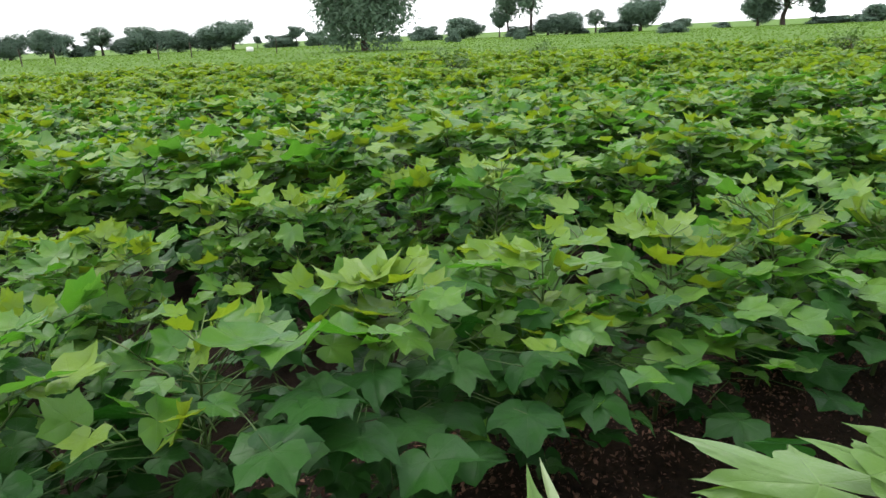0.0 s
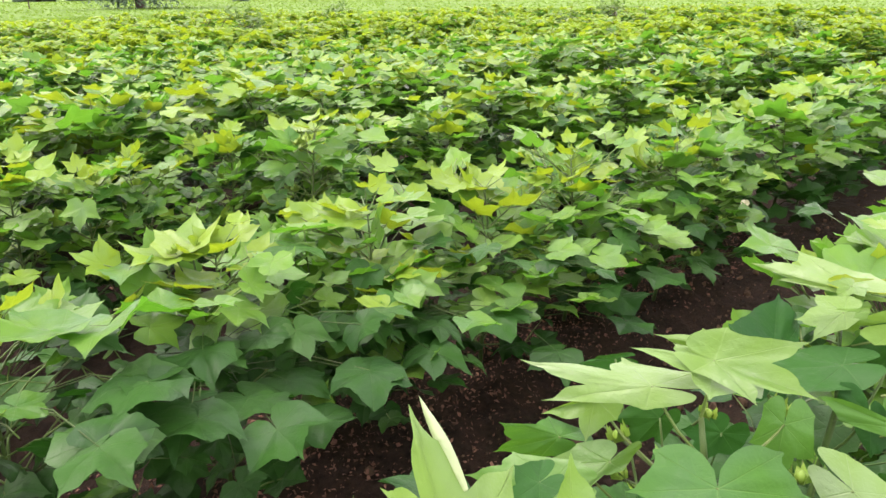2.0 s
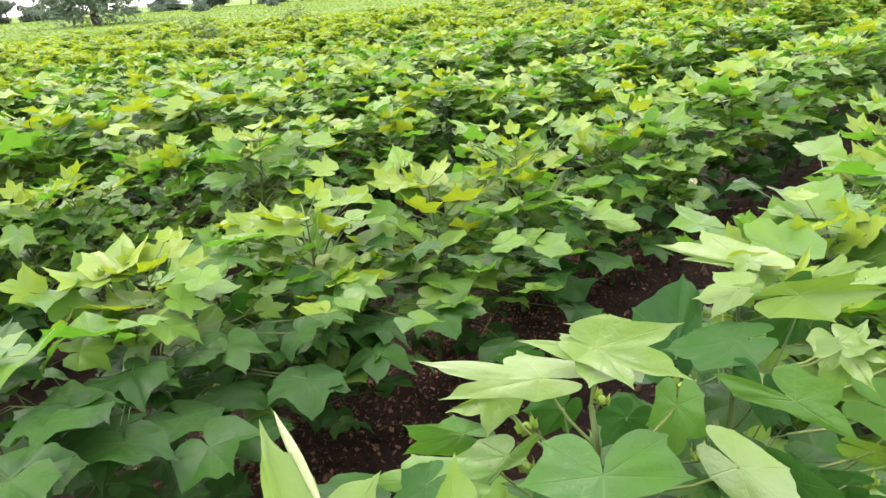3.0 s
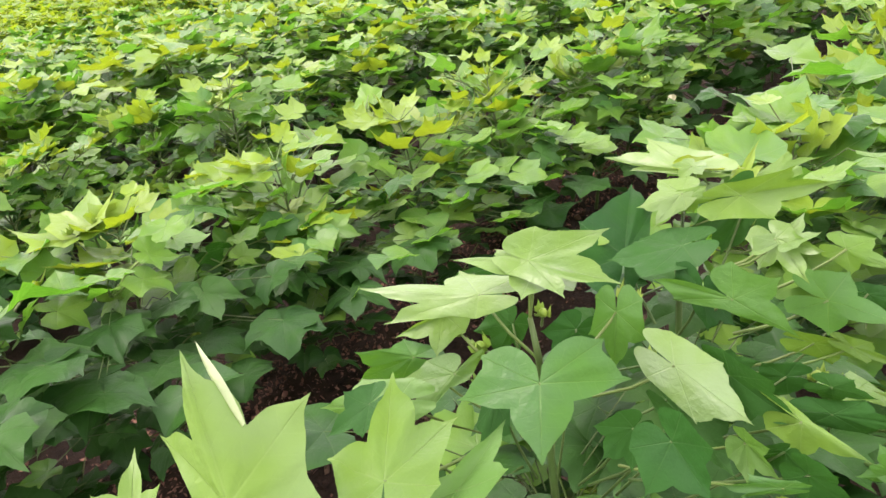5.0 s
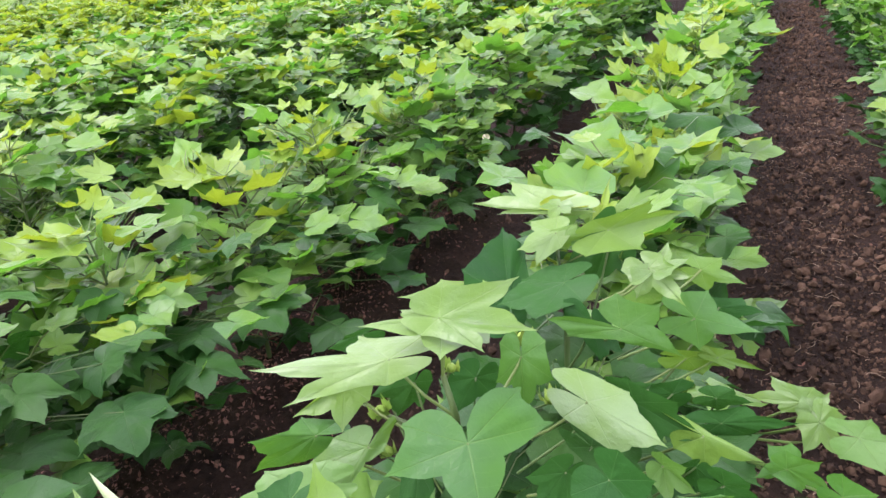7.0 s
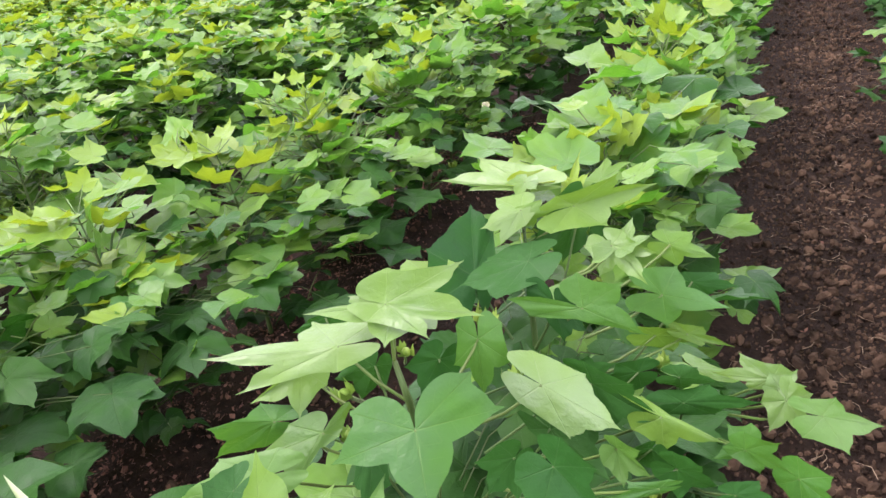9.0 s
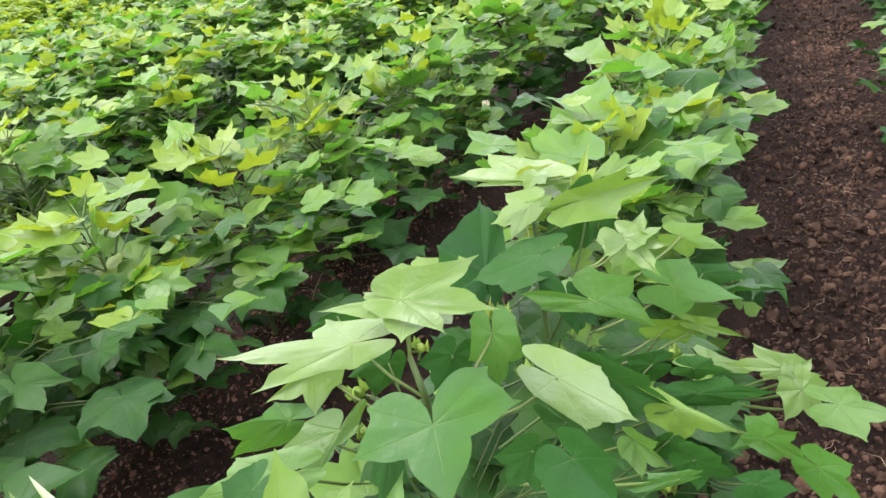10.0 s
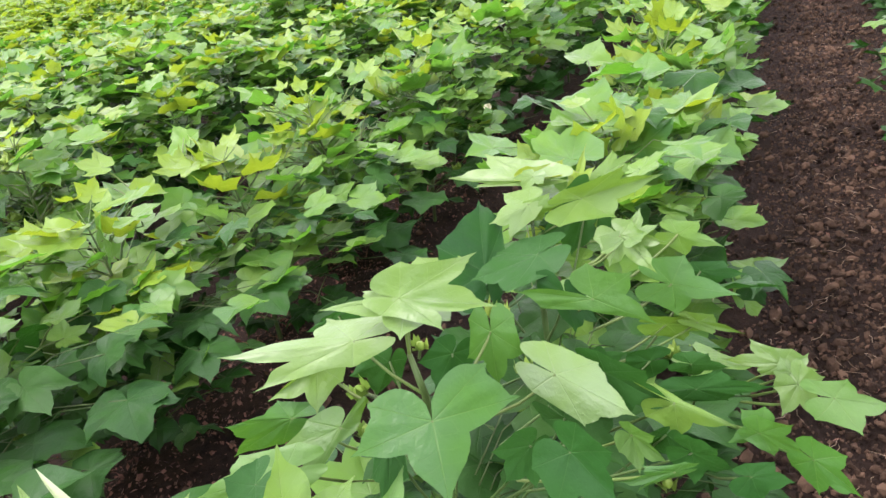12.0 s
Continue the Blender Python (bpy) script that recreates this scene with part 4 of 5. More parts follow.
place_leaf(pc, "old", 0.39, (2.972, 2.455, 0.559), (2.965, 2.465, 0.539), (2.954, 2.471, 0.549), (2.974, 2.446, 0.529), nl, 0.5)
place_leaf(pa, "mid2", 1.0, (2.623, 2.474, 0.664), (2.613, 2.550, 0.719), (2.592, 2.524, 0.686), (2.679, 2.538, 0.672), na, 0.5)
place_leaf(pa, "mid2", 0.84, (2.574, 2.482, 0.665), (2.574, 2.528, 0.672), (2.556, 2.499, 0.677), (2.586, 2.498, 0.663), na, 0.6)
place_leaf(pb, "mid2", 0.8, (2.705, 2.504, 0.611), (2.731, 2.582, 0.619), (2.676, 2.530, 0.623), (2.772, 2.552, 0.601), nb, 0.6)
place_leaf(pb, "mid", 0.64, (2.750, 2.506, 0.578), (2.807, 2.552, 0.583), (2.713, 2.503, 0.583), (2.788, 2.502, 0.584), nl, 0.5)
place_leaf(pb, "old", 0.43, (2.713, 2.582, 0.609), (2.677, 2.567, 0.605), (2.698, 2.596, 0.609), (2.701, 2.553, 0.604), nl, 0.5)
folded_lobe(pa, (2.637, 2.511, 0.681), (2.614, 2.550, 0.719), 0.0055)

# The first plants get nearly all old green, standing in for shade low down.
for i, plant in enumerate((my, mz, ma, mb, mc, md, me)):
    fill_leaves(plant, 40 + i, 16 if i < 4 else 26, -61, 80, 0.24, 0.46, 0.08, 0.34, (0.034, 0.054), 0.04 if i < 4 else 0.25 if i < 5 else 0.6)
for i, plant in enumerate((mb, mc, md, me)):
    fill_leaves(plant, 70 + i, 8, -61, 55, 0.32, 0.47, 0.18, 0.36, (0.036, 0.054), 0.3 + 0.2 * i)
# Mostly old green again, imitating shade beneath the leaves set by hand.
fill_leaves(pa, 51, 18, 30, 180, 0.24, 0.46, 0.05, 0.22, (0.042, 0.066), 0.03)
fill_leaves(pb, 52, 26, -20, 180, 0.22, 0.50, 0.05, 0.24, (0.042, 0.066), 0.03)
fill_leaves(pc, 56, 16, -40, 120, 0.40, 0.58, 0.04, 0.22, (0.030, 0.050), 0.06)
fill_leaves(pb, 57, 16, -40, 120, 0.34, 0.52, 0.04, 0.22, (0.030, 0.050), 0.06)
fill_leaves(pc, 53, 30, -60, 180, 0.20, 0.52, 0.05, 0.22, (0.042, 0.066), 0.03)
fill_leaves(ne, 54, 22, -61, 100, 0.18, 0.46, 0.06, 0.22, (0.035, 0.055), 0.5)
fill_leaves(ne, 55, 46, -61, 180, 0.40, 0.60, 0.02, 0.21, (0.028, 0.048), 0.6)


for plant, g in BRANCHES.values():
    part("branch", g.mesh("branch", STEM), plant)


def set_bud(plant, p, size):
    """A bud on a short stalk from the nearest branch."""
    base = plant.matrix_basis.translation
    q = Vector(p) - base
    bud = part("bud", BUDS[int(size * 1e4) % 3], plant, Matrix.Translation(q) @ Matrix.Rotation(q.x * 40, 4, "Z") @ Matrix.Rotation(0.3, 4, "X") @ Matrix.Diagonal((size, size, size, 1)))
    g = Geo()
    g.tube([Vector((q.x * 0.2, q.y * 0.2, q.z - 0.03)), q + Vector((0, 0, 0.002))], [0.0014, 0.0010], 4)
    back_to_bud = bud.matrix_basis.inverted()
    g.v = [tuple(back_to_bud @ Vector(k)) for k in g.v]
    part("bud_stalk", g.mesh("bud_stalk", STEM), bud)


set_bud(pb, (2.836, 2.681, 0.545), 0.0133)
set_bud(pb, (2.823, 2.709, 0.550), 0.0101)
set_bud(pb, (2.821, 2.649, 0.530), 0.0109)
set_bud(pb, (2.870, 2.612, 0.615), 0.0094)
set_bud(pc, (2.961, 2.631, 0.585), 0.0140)
set_bud(pb, (2.952, 2.585, 0.550), 0.0125)
set_bud(pc, (3.131, 2.572, 0.470), 0.0133)
set_bud(pc, (3.164, 2.562, 0.460), 0.0101)
set_bud(pc, (3.045, 2.510, 0.400), 0.0133)
set_bud(pc, (3.091, 2.623, 0.620), 0.0109)
set_bud(mb, (2.356, 3.336, 0.530), 0.012)
set_bud(mb, (2.395, 3.360, 0.530), 0.011)

g = Geo()
v = []
for z, r in ((0.0, 0.16), (0.3, 0.34), (0.7, 0.42), (1.1, 0.36), (1.5, 0.22), (1.7, 0.06)):
    for i in range(10):
        w = 2 * math.pi * i / 10 + 0.5 * z
        k = r * (1.2 if i % 2 else 0.82)
        v.append((k * math.cos(w), k * math.sin(w), z))
g.add(v, [(k * 10 + i, k * 10 + (i + 1) % 10, k * 10 + 10 + (i + 1) % 10, k * 10 + 10 + i) for k in range(5) for i in range(10)])
q = Vector((2.440, 3.125, 0.358)) - mb.matrix_basis.translation
part("withered_flower", g.mesh("withered_flower", WITHERED), mb, Matrix.Translation(q) @ Matrix.Rotation(2.2, 4, "X") @ Matrix.Diagonal((0.016, 0.016, 0.016, 1)), "furled pink withered flower")

# ---- the far crop, as one mass of real leaves ----


def far_field(name, places, leaves_each, mat_share, size, star, label, low=0.46, high=0.62):
    """Many far plants as one mesh: each leaf a small lobed star or a kite."""
    r = np.random.default_rng(7)
    shape = np.array([(0, 0, 0), (0, 1.05, -.18), (.40, .58, .05), (.84, .42, -.12), (.66, -.06, 0), (.36, -.58, -.05), (-.36, -.58, -.05), (-.66, -.06, 0), (-.84, .42, -.12), (-.40, .58, .05)]) if star else np.array([(0, -.5, 0), (.72, -.1, -.05), (.55, .45, -.1), (0, 1, -.12), (-.55, .45, -.1), (-.72, -.1, -.05)])
    tri = [(0, i, i % 9 + 1) for i in range(9, 0, -1)] if star else [(0, 1, 2), (0, 2, 3), (0, 3, 4), (0, 4, 5)]
    pts = np.array([tuple(at(u, v)) for u, v, _ in places])
    n = len(pts) * leaves_each
    own = np.repeat(np.arange(len(pts)), leaves_each)
    tall = r.uniform(low, high, len(pts))[own] * (1 + 0.10 * np.sin(pts[own, 0] * 1.1) * np.cos(pts[own, 1] * 0.8))
    t = r.uniform(0.1, 1.0, n) ** 0.33
    ang, rad = r.uniform(0, 2 * np.pi, n), 0.28 * np.sqrt(r.uniform(0, 1, n)) * (1.15 - 0.75 * t)
    c = pts[own] + np.stack([rad * np.cos(ang), rad * np.sin(ang), t * tall], 1)
    az, dip, roll = ang - np.pi / 2 + r.normal(0, .6, n), -np.radians(r.normal(3, 18, n)), np.radians(r.normal(0, 18, n))
    s = size * r.uniform(0.75, 1.25, n) * (1 - 0.35 * (t > 0.93))
    p = shape[None] * s[:, None, None]
    x, y, z = p[..., 0], p[..., 1], p[..., 2]
    x, z = x * np.cos(roll)[:, None] + z * np.sin(roll)[:, None], z * np.cos(roll)[:, None] - x * np.sin(roll)[:, None]
    y, z = y * np.cos(dip)[:, None] - z * np.sin(dip)[:, None], y * np.sin(dip)[:, None] + z * np.cos(dip)[:, None]
    x, y = x * np.cos(az)[:, None] - y * np.sin(az)[:, None], x * np.sin(az)[:, None] + y * np.cos(az)[:, None]
    v = (np.stack([x, y, z], 2) + c[:, None]).reshape(-1, 3)
    k = len(shape)
    f = (np.array(tri)[None] + (np.arange(n) * k)[:, None, None]).reshape(-1, 3)
    me = bpy.data.meshes.new(name)
    me.from_pydata(v.tolist(), [], f.tolist())
    for m in (LEAF_OLD_SHADE_FAR, LEAF_MID_FAR, LEAF_NEW_FAR):
        me.materials.append(m)
    which = np.where(t > 0.88, 2, np.where(t > 0.25, 1, 0))
    which = np.where((r.uniform(0, 1, n) < mat_share) & (which == 1), 2, which)
    me.polygons.foreach_set("material_index", np.repeat(which, len(tri)).astype(np.int32))
    me.update()
    return tagged(new(name, me), label, "crop", kind="stuff")


LEAF_OLD_SHADE_FAR = leaf_material("mature_shade_leaf_mass", *OLD_SHADE_TONES, veins=False, clear=0.28, spec=0.06)
LEAF_MID_FAR = leaf_material("full_leaf_mass", *MID_TONES, veins=False, clear=0.44, spec=0.15)
LEAF_NEW_FAR = leaf_material("young_leaf_mass", *NEW_TONES, veins=False, clear=0.42, spec=0.18)

# More young leaves farther out, imitating haze that lightens the far rows.
far_field("cotton_crop", [p for p in far_places if p[2] < 9], 104, 0.30, 0.056, True, "dense rows of green cotton plants across the field")
far_field("farther_cotton_crop", [p for p in far_places if 9 <= p[2] < 18], 60, 0.36, 0.078, False, "green cotton rows closing up across the field")
far_field("distant_cotton_crop", [p for p in far_places if p[2] >= 18], 15, 0.5, 0.125, False, "distant green cotton crop in long rows")


def meadow(name, n, near, far, tall, wide, label):
    """Grass beyond the crop: single leaning blades, each one long triangle, in loose tufts."""
    r = np.random.default_rng(19)
    d = np.sqrt(r.uniform(near ** 2, far ** 2, n))
    bearing = np.radians(r.uniform(-12, 146, n))
    eye = at(EYE_U, EYE_V)
    x, y = eye.x + d * np.cos(bearing), eye.y + d * np.sin(bearing)
    tuft = 0.5 + 0.5 * np.sin(x * 1.7 + 1.3 * np.sin(y * 0.9)) * np.cos(y * 1.3 + np.sin(x * 0.7))
    h = tall * r.uniform(0.35, 1.0, n) * (0.45 + 0.75 * tuft) * np.clip((d - near + 1.0) / 2.5, 0.5, 1)
    az, lean = r.uniform(0, 2 * np.pi, n), np.abs(r.normal(2.0, 0.7, n)) * h
    w = wide * r.uniform(0.6, 1.4, n)
    c, s = np.cos(az), np.sin(az)
    low = np.full(n, -0.03)
    v = np.stack([np.stack([x - w * s, y + w * c, low], 1), np.stack([x + w * s, y - w * c, low], 1), np.stack([x + lean * c, y + lean * s, h], 1)], 1).reshape(-1, 3)
    me = bpy.data.meshes.new(name)
    me.from_pydata(v.tolist(), [], np.arange(3 * n).reshape(-1, 3).tolist())
    me.materials.append(GRASS)
    me.update()
    return tagged(new(name, me), label, "grass", kind="stuff")


meadow("meadow_grass", 105000, 13.6, 34, 0.12, 0.018, "pale green low grass beyond the cotton rows")
meadow("distant_meadow_grass", 60000, 34, 125, 0.10, 0.09, "smooth distant green grass under the trees")

# ---- trees ----


def tree(name, seed, blobs, trunk, leaves, leaf, mat, label, droop=0.0, stems=1, limbs=False):
    """A tree: tapered trunk with limbs into each mass of the crown, and a crown of many small leaf sprays."""
    r = random.Random(seed)
    top = tagged(new(name), label, "tree")
    g = Geo()
    for s in range(stems):
        off = Vector((r.uniform(-.5, .5), r.uniform(-.5, .5), 0)) * (stems > 1)
        fork = Vector((off.x * 1.4 + r.uniform(-.15, .15), off.y * 1.4, trunk[0]))
        g.tube([off, off.lerp(fork, 0.5) + Vector((r.uniform(-.1, .1), 0, 0)), fork], [trunk[1] * 1.25, trunk[1], trunk[1] * 0.8], 8)
        for (x, y, z, a, c) in blobs:
            if stems > 1 and r.random() < 0.4:
                continue
            e = Vector((x, y, z - 0.2 * c))
            trunk_geo = g
            if limbs:
                g = Geo()
            g.tube([fork, fork.lerp(e, 0.5) + Vector((r.uniform(-.3, .3), r.uniform(-.3, .3), 0.25)), e], [trunk[1] * 0.55, trunk[1] * 0.35, trunk[1] * 0.12], 6)
            for q in range(4):
                w = r.uniform(0, 6.28)
                g.tube([e, e + Vector((math.cos(w) * a, math.sin(w) * a, r.uniform(-.1, .9) * c)) * 0.8], [trunk[1] * 0.12, trunk[1] * 0.04], 4)
            if limbs:
                part("limb", g.mesh("limb", BARK), top)
                g = trunk_geo
    part("trunk", g.mesh("trunk", BARK), top)
    h = Geo()
    total = sum(a * a * c for *_, a, c in blobs)
    for (x, y, z, a, c) in blobs:
        for i in range(int(leaves * a * a * c / total)):
            while True:
                d = Vector((r.uniform(-1, 1), r.uniform(-1, 1), r.uniform(-1, 1)))
                if 0.2 < d.length < 1:
                    break
            d = d.normalized() * d.length ** 0.5
            if noise.noise(Vector((x + d.x * a, y + d.y * a, z + d.z * c)) * (1.1 / max(0.6, a * 0.5)) + Vector((seed, 0, 0))) < -0.30:
                continue
            d *= r.uniform(0.75, 1.12)
            p = Vector((x + d.x * a, y + d.y * a, z + d.z * c))
            if d.z < 0.1 and r.random() < droop:
                p.z -= r.uniform(0, 1.1) * a
            s = leaf * r.uniform(0.6, 1.4) * (1.5 if d.length < 0.72 else 0.75)
            out = (Vector((d.x, d.y, d.z + 0.5)) + Vector((r.gauss(0, .5), r.gauss(0, .5), r.gauss(0, .5)))).normalized()
            m = Matrix.Translation(p) @ out.to_track_quat("Z", "Y").to_matrix().to_4x4() @ Matrix.Rotation(r.uniform(0, 6.28), 4, "Z")
            h.add([m @ Vector(q) for q in ((0, -s, 0), (0.45 * s, 0, 0.1 * s), (0, s, 0), (-0.45 * s, 0, 0.1 * s))], [(0, 1, 2, 3)])
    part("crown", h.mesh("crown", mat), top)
    return top


def blobs_for(seed, w, h, n, flat=0.6, low=0.45):
    """Overlapping masses that fill a crown w wide and h high."""
    r = random.Random(seed)
    out = [(0, 0, h * (low + 1) / 2, w * 0.34, h * (1 - low) * 0.5)]
    for i in range(n):
        a = r.uniform(0, 6.28)
        d = w * r.uniform(0.16, 0.34)
        s = w * r.uniform(0.15, 0.24)
        out.append((math.cos(a) * d, math.sin(a) * d, h * r.uniform(low + 0.04, 0.88), s, s * flat))
    return out


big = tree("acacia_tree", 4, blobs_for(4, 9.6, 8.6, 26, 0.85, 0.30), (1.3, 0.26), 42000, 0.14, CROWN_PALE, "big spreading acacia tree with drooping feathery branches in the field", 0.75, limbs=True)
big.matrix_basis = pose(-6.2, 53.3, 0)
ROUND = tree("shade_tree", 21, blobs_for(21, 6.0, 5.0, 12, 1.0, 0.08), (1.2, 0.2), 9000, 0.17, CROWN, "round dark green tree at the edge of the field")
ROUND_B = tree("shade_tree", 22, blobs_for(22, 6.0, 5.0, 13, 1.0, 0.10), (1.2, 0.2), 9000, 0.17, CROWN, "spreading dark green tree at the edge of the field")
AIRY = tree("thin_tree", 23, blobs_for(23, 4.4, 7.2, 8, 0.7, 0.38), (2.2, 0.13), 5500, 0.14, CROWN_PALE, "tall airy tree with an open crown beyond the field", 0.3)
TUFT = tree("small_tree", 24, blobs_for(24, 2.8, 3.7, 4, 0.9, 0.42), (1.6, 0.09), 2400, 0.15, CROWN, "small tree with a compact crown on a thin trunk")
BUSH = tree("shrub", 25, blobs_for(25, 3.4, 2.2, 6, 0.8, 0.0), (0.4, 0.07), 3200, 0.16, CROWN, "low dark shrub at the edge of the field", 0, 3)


def plant_trees(kind, w, h, rows, spread=1.12, rise=1.1):
    """Places copies of a tree: each row gives its place, width and height in metres."""
    r = random.Random(len(rows))
    for i, (x, y, width, height) in enumerate(rows):
        m = pose(x, y, -0.05, 0, 0, r.uniform(0, 360)) @ Matrix.Diagonal((spread * width / w, spread * width / w, rise * height / h, 1))
        if i == 0:
            kind.matrix_basis = m
        else:
            copy_thing(kind, m)


plant_trees(ROUND, 6.0, 5.0, [(-67.8, 99.4, 6.7, 3.4), (-53.8, 108.2, 6.3, 3.5), (-47.3, 111.4, 5.8, 4.4), (-42.9, 113.3, 6.3, 4.7), (-0.6, 122.2, 7.4, 4.4), (17.4, 121.3, 5.8, 4.5), (35.6, 117.6, 3.5, 2.2)])
plant_trees(ROUND_B, 6.0, 5.0, [(-63.4, 102.5, 6.8, 3.9), (-51.4, 109.4, 5.8, 4.5), (-39.3, 114.7, 5.8, 5.1), (29.4, 119.2, 6.5, 5.8), (46.5, 113.9, 4.7, 5.0), (14.2, 121.7, 4.7, 2.9)])
plant_trees(AIRY, 4.4, 7.2, [(7.3, 122.1, 4.7, 7.4), (11.3, 121.9, 4.7, 7.3), (-57.3, 106.2, 3.6, 2.7), (49.8, 112.5, 6.5, 5.2), (22.2, 120.6, 2.6, 2.4)], 1.3, 1.3)
plant_trees(TUFT, 2.8, 3.7, [(53.8, 110.7, 2.8, 3.6), (-35.5, 116.0, 1.5, 1.8), (5.8, 122.2, 3.2, 3.6), (-29.2, 117.9, 2.9, 3.0), (-9.8, 121.6, 1.3, 1.3)])
plant_trees(BUSH, 3.4, 2.2, [(-59.6, 104.8, 4.7, 1.7), (-31.9, 117.2, 3.6, 2.3), (-25.9, 118.8, 2.9, 2.6), (-23.1, 119.4, 2.5, 2.0), (-12.8, 121.2, 2.1, 1.3), (-7.1, 121.8, 3.7, 2.6), (19.7, 121.0, 2.1, 1.0), (25.5, 120.0, 3.7, 2.1), (41.8, 115.7, 2.1, 1.0), (56.6, 109.3, 2.6, 1.2), (59.2, 108.0, 2.4, 1.3), (60.8, 107.2, 3.7, 2.6), (54.8, 109.9, 3.0, 1.2), (9.4, 122.0, 3.4, 1.9)])

# ---- clods and dry litter on the soil ----


def clod_shape(r):
    v, f = [], []
    t = (1 + 5 ** 0.5) / 2
    for x, y, z in ((-1, t, 0), (1, t, 0), (-1, -t, 0), (1, -t, 0), (0, -1, t), (0, 1, t), (0, -1, -t), (0, 1, -t), (t, 0, -1), (t, 0, 1), (-t, 0, -1), (-t, 0, 1)):
        v.append(Vector((x, y, z)).normalized() * r.uniform(0.55, 1.25))
    f = [(0, 11, 5), (0, 5, 1), (0, 1, 7), (0, 7, 10), (0, 10, 11), (1, 5, 9), (5, 11, 4), (11, 10, 2), (10, 7, 6), (7, 1, 8), (3, 9, 4), (3, 4, 2), (3, 2, 6), (3, 6, 8), (3, 8, 9), (4, 9, 5), (2, 4, 11), (6, 2, 10), (8, 6, 7), (9, 8, 1)]
    return v, f


r1 = random.Random(17)
CLODS = [clod_shape(r1) for _ in range(8)]
CRUMB_FACES = [(0, 2, 4), (2, 1, 4), (1, 3, 4), (3, 0, 4), (2, 0, 5), (1, 2, 5), (3, 1, 5), (0, 3, 5)]
CRUMBS = [([Vector(p) * r1.uniform(0.6, 1.3) for p in ((1, 0, 0), (-1, 0, 0), (0, 1, 0), (0, -1, 0), (0, 0, 1), (0, 0, -1))], CRUMB_FACES) for _ in range(10)]
g = Geo()
for i in range(24000):
    k = r1.choice((-1, -1, -1, -1, -1, -1, -1, -1, 0))
    v = ROW0 + PITCH * (k + 0.5) + r1.gauss(0, 0.15)
    u = 3.2 + 7.5 * r1.random() ** 1.6
    big_one = i % 6 == 0
    s = 0.006 + 0.013 * r1.random() ** 2.4 if big_one else 0.0026 + 0.0056 * r1.random() ** 1.5
    sv, sf = r1.choice(CLODS if big_one else CRUMBS)
    m = Matrix.Translation(at(u, v, soil_height(u, v) + s * 0.4)) @ Euler((r1.uniform(0, 6), r1.uniform(0, 6), r1.uniform(0, 6))).to_matrix().to_4x4() @ Matrix.Diagonal((s, s * r1.uniform(.7, 1), s * r1.uniform(.6, .9), 1))
    g.add([m @ p for p in sv], sf)
clods = g.mesh("soil_clods", CLOD)
clods.polygons.foreach_set("use_smooth", np.zeros(len(clods.polygons), dtype=bool))
tagged(new("soil_clods", clods), "loose crumbs and clods of dark brown soil in the furrows", "soil", kind="stuff")

g = Geo()
for i in range(11000):
    if i % 8:
        u, v = 2.9 + 3.2 * r1.random(), 1.80 + r1.gauss(0, 0.13)
    else:
        u, v = 3.2 + 5.0 * r1.random() ** 1.4, ROW0 + PITCH * (r1.choice((-1, 0, 1, 2)) + 0.5) + r1.gauss(0, 0.25)
    s = 0.0018 + 0.007 * r1.random() ** 1.8
    wd = s * r1.uniform(0.15, 0.9)
    m = Matrix.Translation(at(u, v, soil_height(u, v) + 0.005 + 0.006 * r1.random())) @ Euler((r1.gauss(0, .6), r1.gauss(0, .6), r1.uniform(0, 6.28))).to_matrix().to_4x4()
    g.add([m @ Vector(p) for p in ((-s, -wd * .4, 0), (0, -wd, .25 * s), (s, 0, 0), (0, wd, .1 * s))], [(0, 1, 2, 3)])
tagged(new("dry_litter", g.mesh("dry_litter", LITTER)), "reddish brown dry leaf bits on the soil", "litter", kind="stuff")

g = Geo()
for i in range(420):
    u, v = 3.6 + 4.0 * r1.random(), ROW0 - 0.5 * PITCH + r1.gauss(0, 0.12)
    w, ln = r1.uniform(0, 6.28), r1.uniform(0.01, 0.045)
    p = at(u, v, soil_height(u, v) + 0.009)
    g.tube([p, p + Vector((math.cos(w) * ln * .5, math.sin(w) * ln * .5, r1.uniform(0, .006))), p + Vector((math.cos(w + .4) * ln, math.sin(w + .4) * ln, 0))], [0.0008, 0.0007, 0.0004], 3)
tagged(new("straw_bits", g.mesh("straw_bits", STRAW)), "thin pale bits of straw lying on the soil", "straw", kind="stuff")

# ---- small things in the far field ----


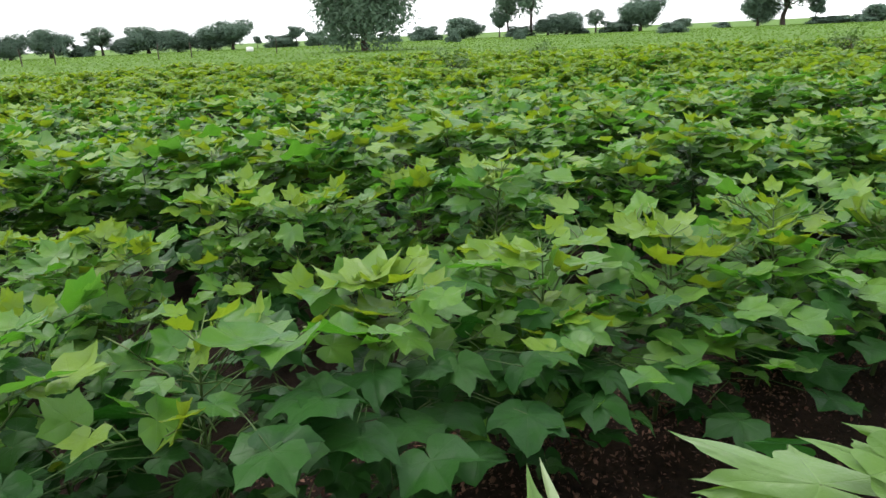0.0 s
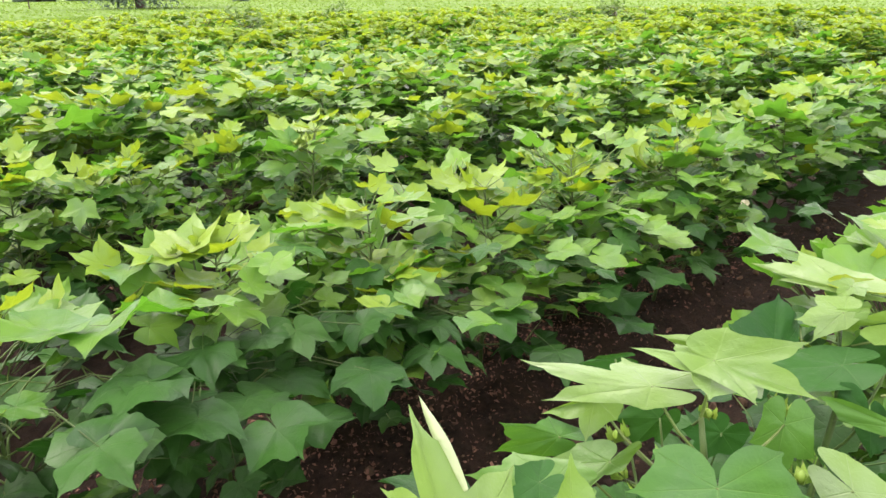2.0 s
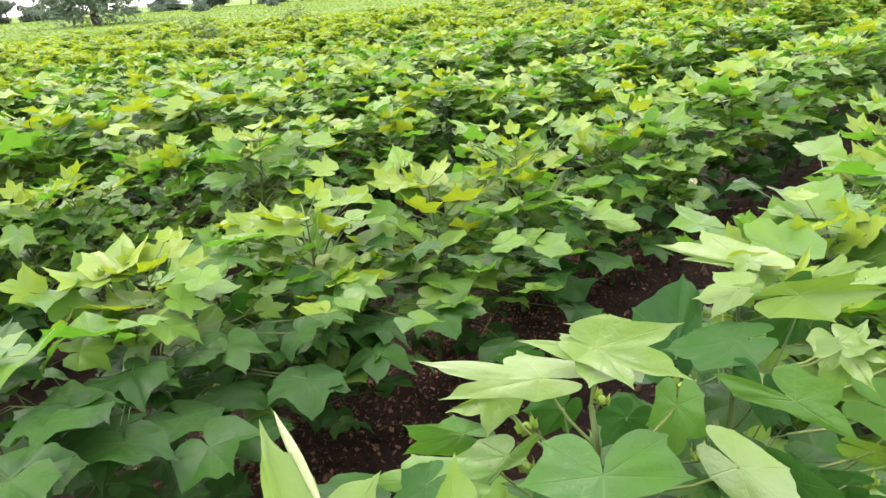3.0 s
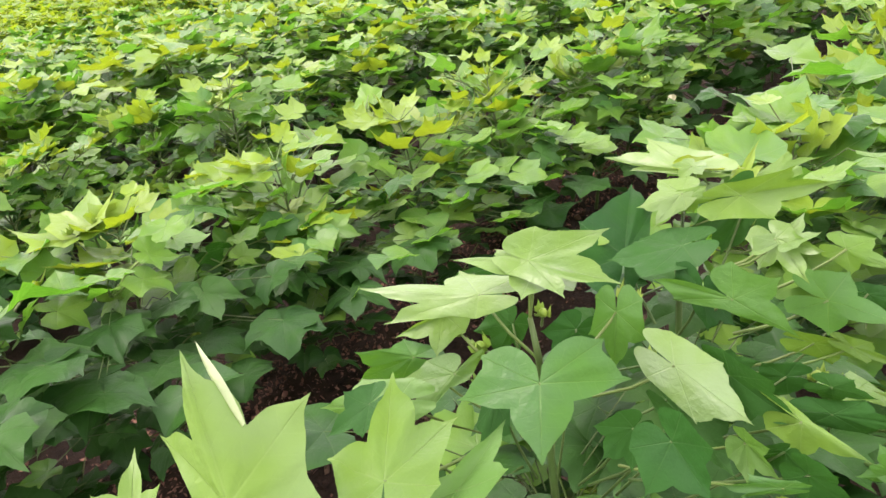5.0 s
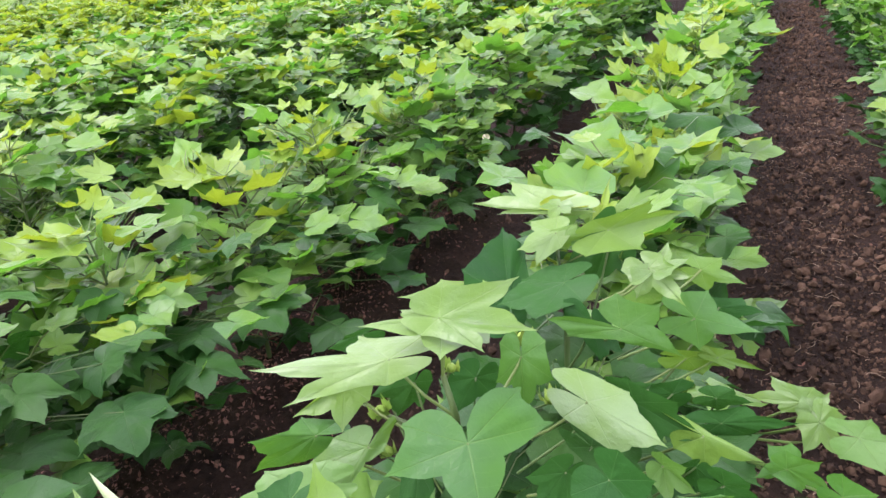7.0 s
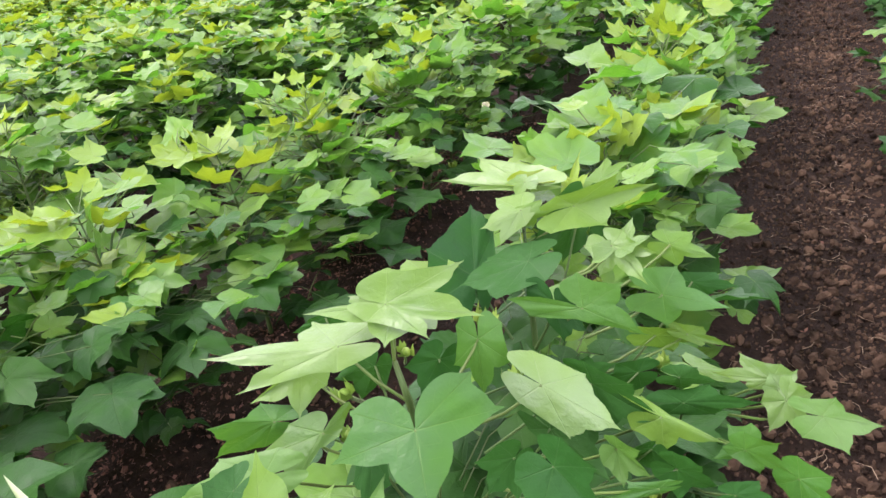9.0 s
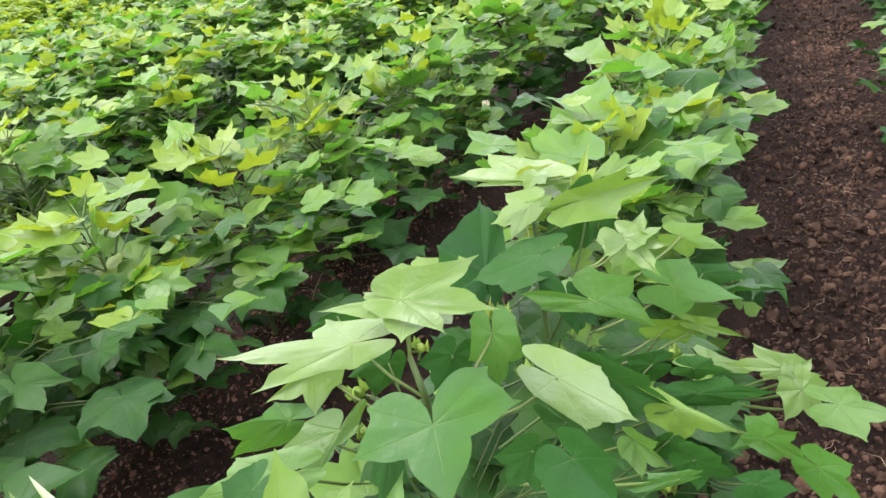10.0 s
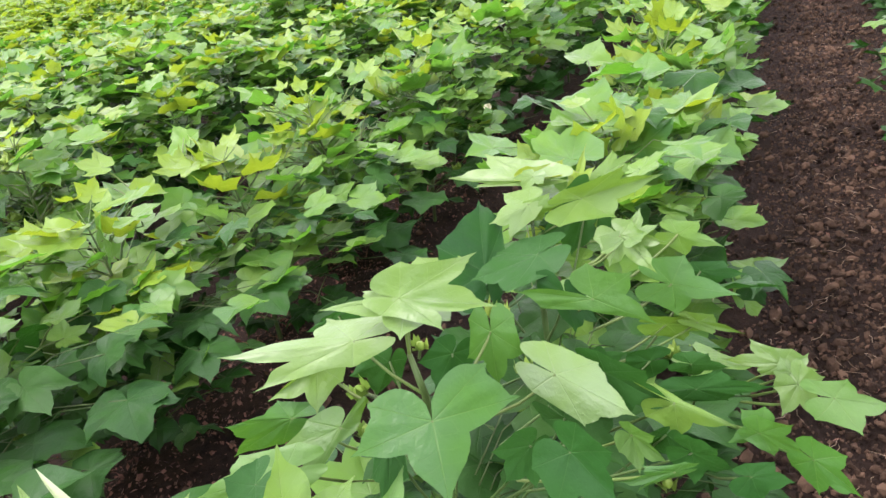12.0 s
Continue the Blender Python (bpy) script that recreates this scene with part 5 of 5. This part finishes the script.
def fence_post(x, y, lean):
    g = Geo()
    g.tube([(0, 0, -0.1), (0.01, 0, 0.6), (lean, 0.02, 1.25)], [0.05, 0.045, 0.04], 7)
    post = tagged(new("fence_post", g.mesh("fence_post", BARK)), "thin weathered wooden fence post in the far field", "fence post", "fence posts")
    post.matrix_basis = pose(x, y, 0)


for x, y, lean in ((-34.2, 49.7, 0.05), (-32.1, 51.2, -0.03), (-30.3, 52.5, 0.02), (-23.8, 56.1, 0.06), (-21.5, 57.2, -0.05), (-15.0, 59.6, 0.03)):
    fence_post(x, y, lean)

WEEDS = tree("weed_bush", 31, blobs_for(31, 0.9, 0.85, 7, 0.9, 0.15), (0.2, 0.012), 900, 0.035, WEED, "feathery green weed bush standing among the cotton", 0, 3)
for i, (x, y, s) in enumerate(((2.24, 11.46, 0.9), (8.16, 12.87, 1.0), (6.87, 12.0, 0.8), (3.65, 14.8, 1.0), (4.78, 9.65, 0.7), (7.86, 8.14, 0.8))):
    m = pose(x, y, 0, 0, 0, 70 * i) @ Matrix.Diagonal((s, s, s, 1))
    if i:
        copy_thing(WEEDS, m)
    else:
        WEEDS.matrix_basis = m
copy_thing(BUSH, pose(-0.6, 82.2, 0, 0, 0, 40) @ Matrix.Diagonal((0.4, 0.4, 0.8, 1)))
copy_thing(BUSH, pose(23.8, 79.4, 0, 0, 0, 80) @ Matrix.Diagonal((0.75, 0.75, 0.6, 1)))
copy_thing(BUSH, pose(7.2, 82.1, 0, 0, 0, 10) @ Matrix.Diagonal((0.35, 0.35, 0.6, 1)))

# Tank shape added as a stand-in for a small unidentified white thing.
g = Geo()
ring = [(r, z) for r, z in ((0.0, 0.0), (0.52, 0.0), (0.55, 0.05), (0.55, 0.95), (0.50, 1.08), (0.18, 1.18), (0.16, 1.24), (0.0, 1.25))]
n = 20
g.add([(r * math.cos(2 * math.pi * i / n), r * math.sin(2 * math.pi * i / n), z) for r, z in ring for i in range(n)],
      [(k * n + i, k * n + (i + 1) % n, (k + 1) * n + (i + 1) % n, (k + 1) * n + i) for k in range(len(ring) - 1) for i in range(n)])
tank = tagged(new("water_tank", g.mesh("water_tank", WHITE)), "small unidentified white object at the far edge of the field", "tank")
tank.matrix_basis = pose(-24.7, 80.8, 0) @ Matrix.Diagonal((0.8, 0.6, 0.42, 1))
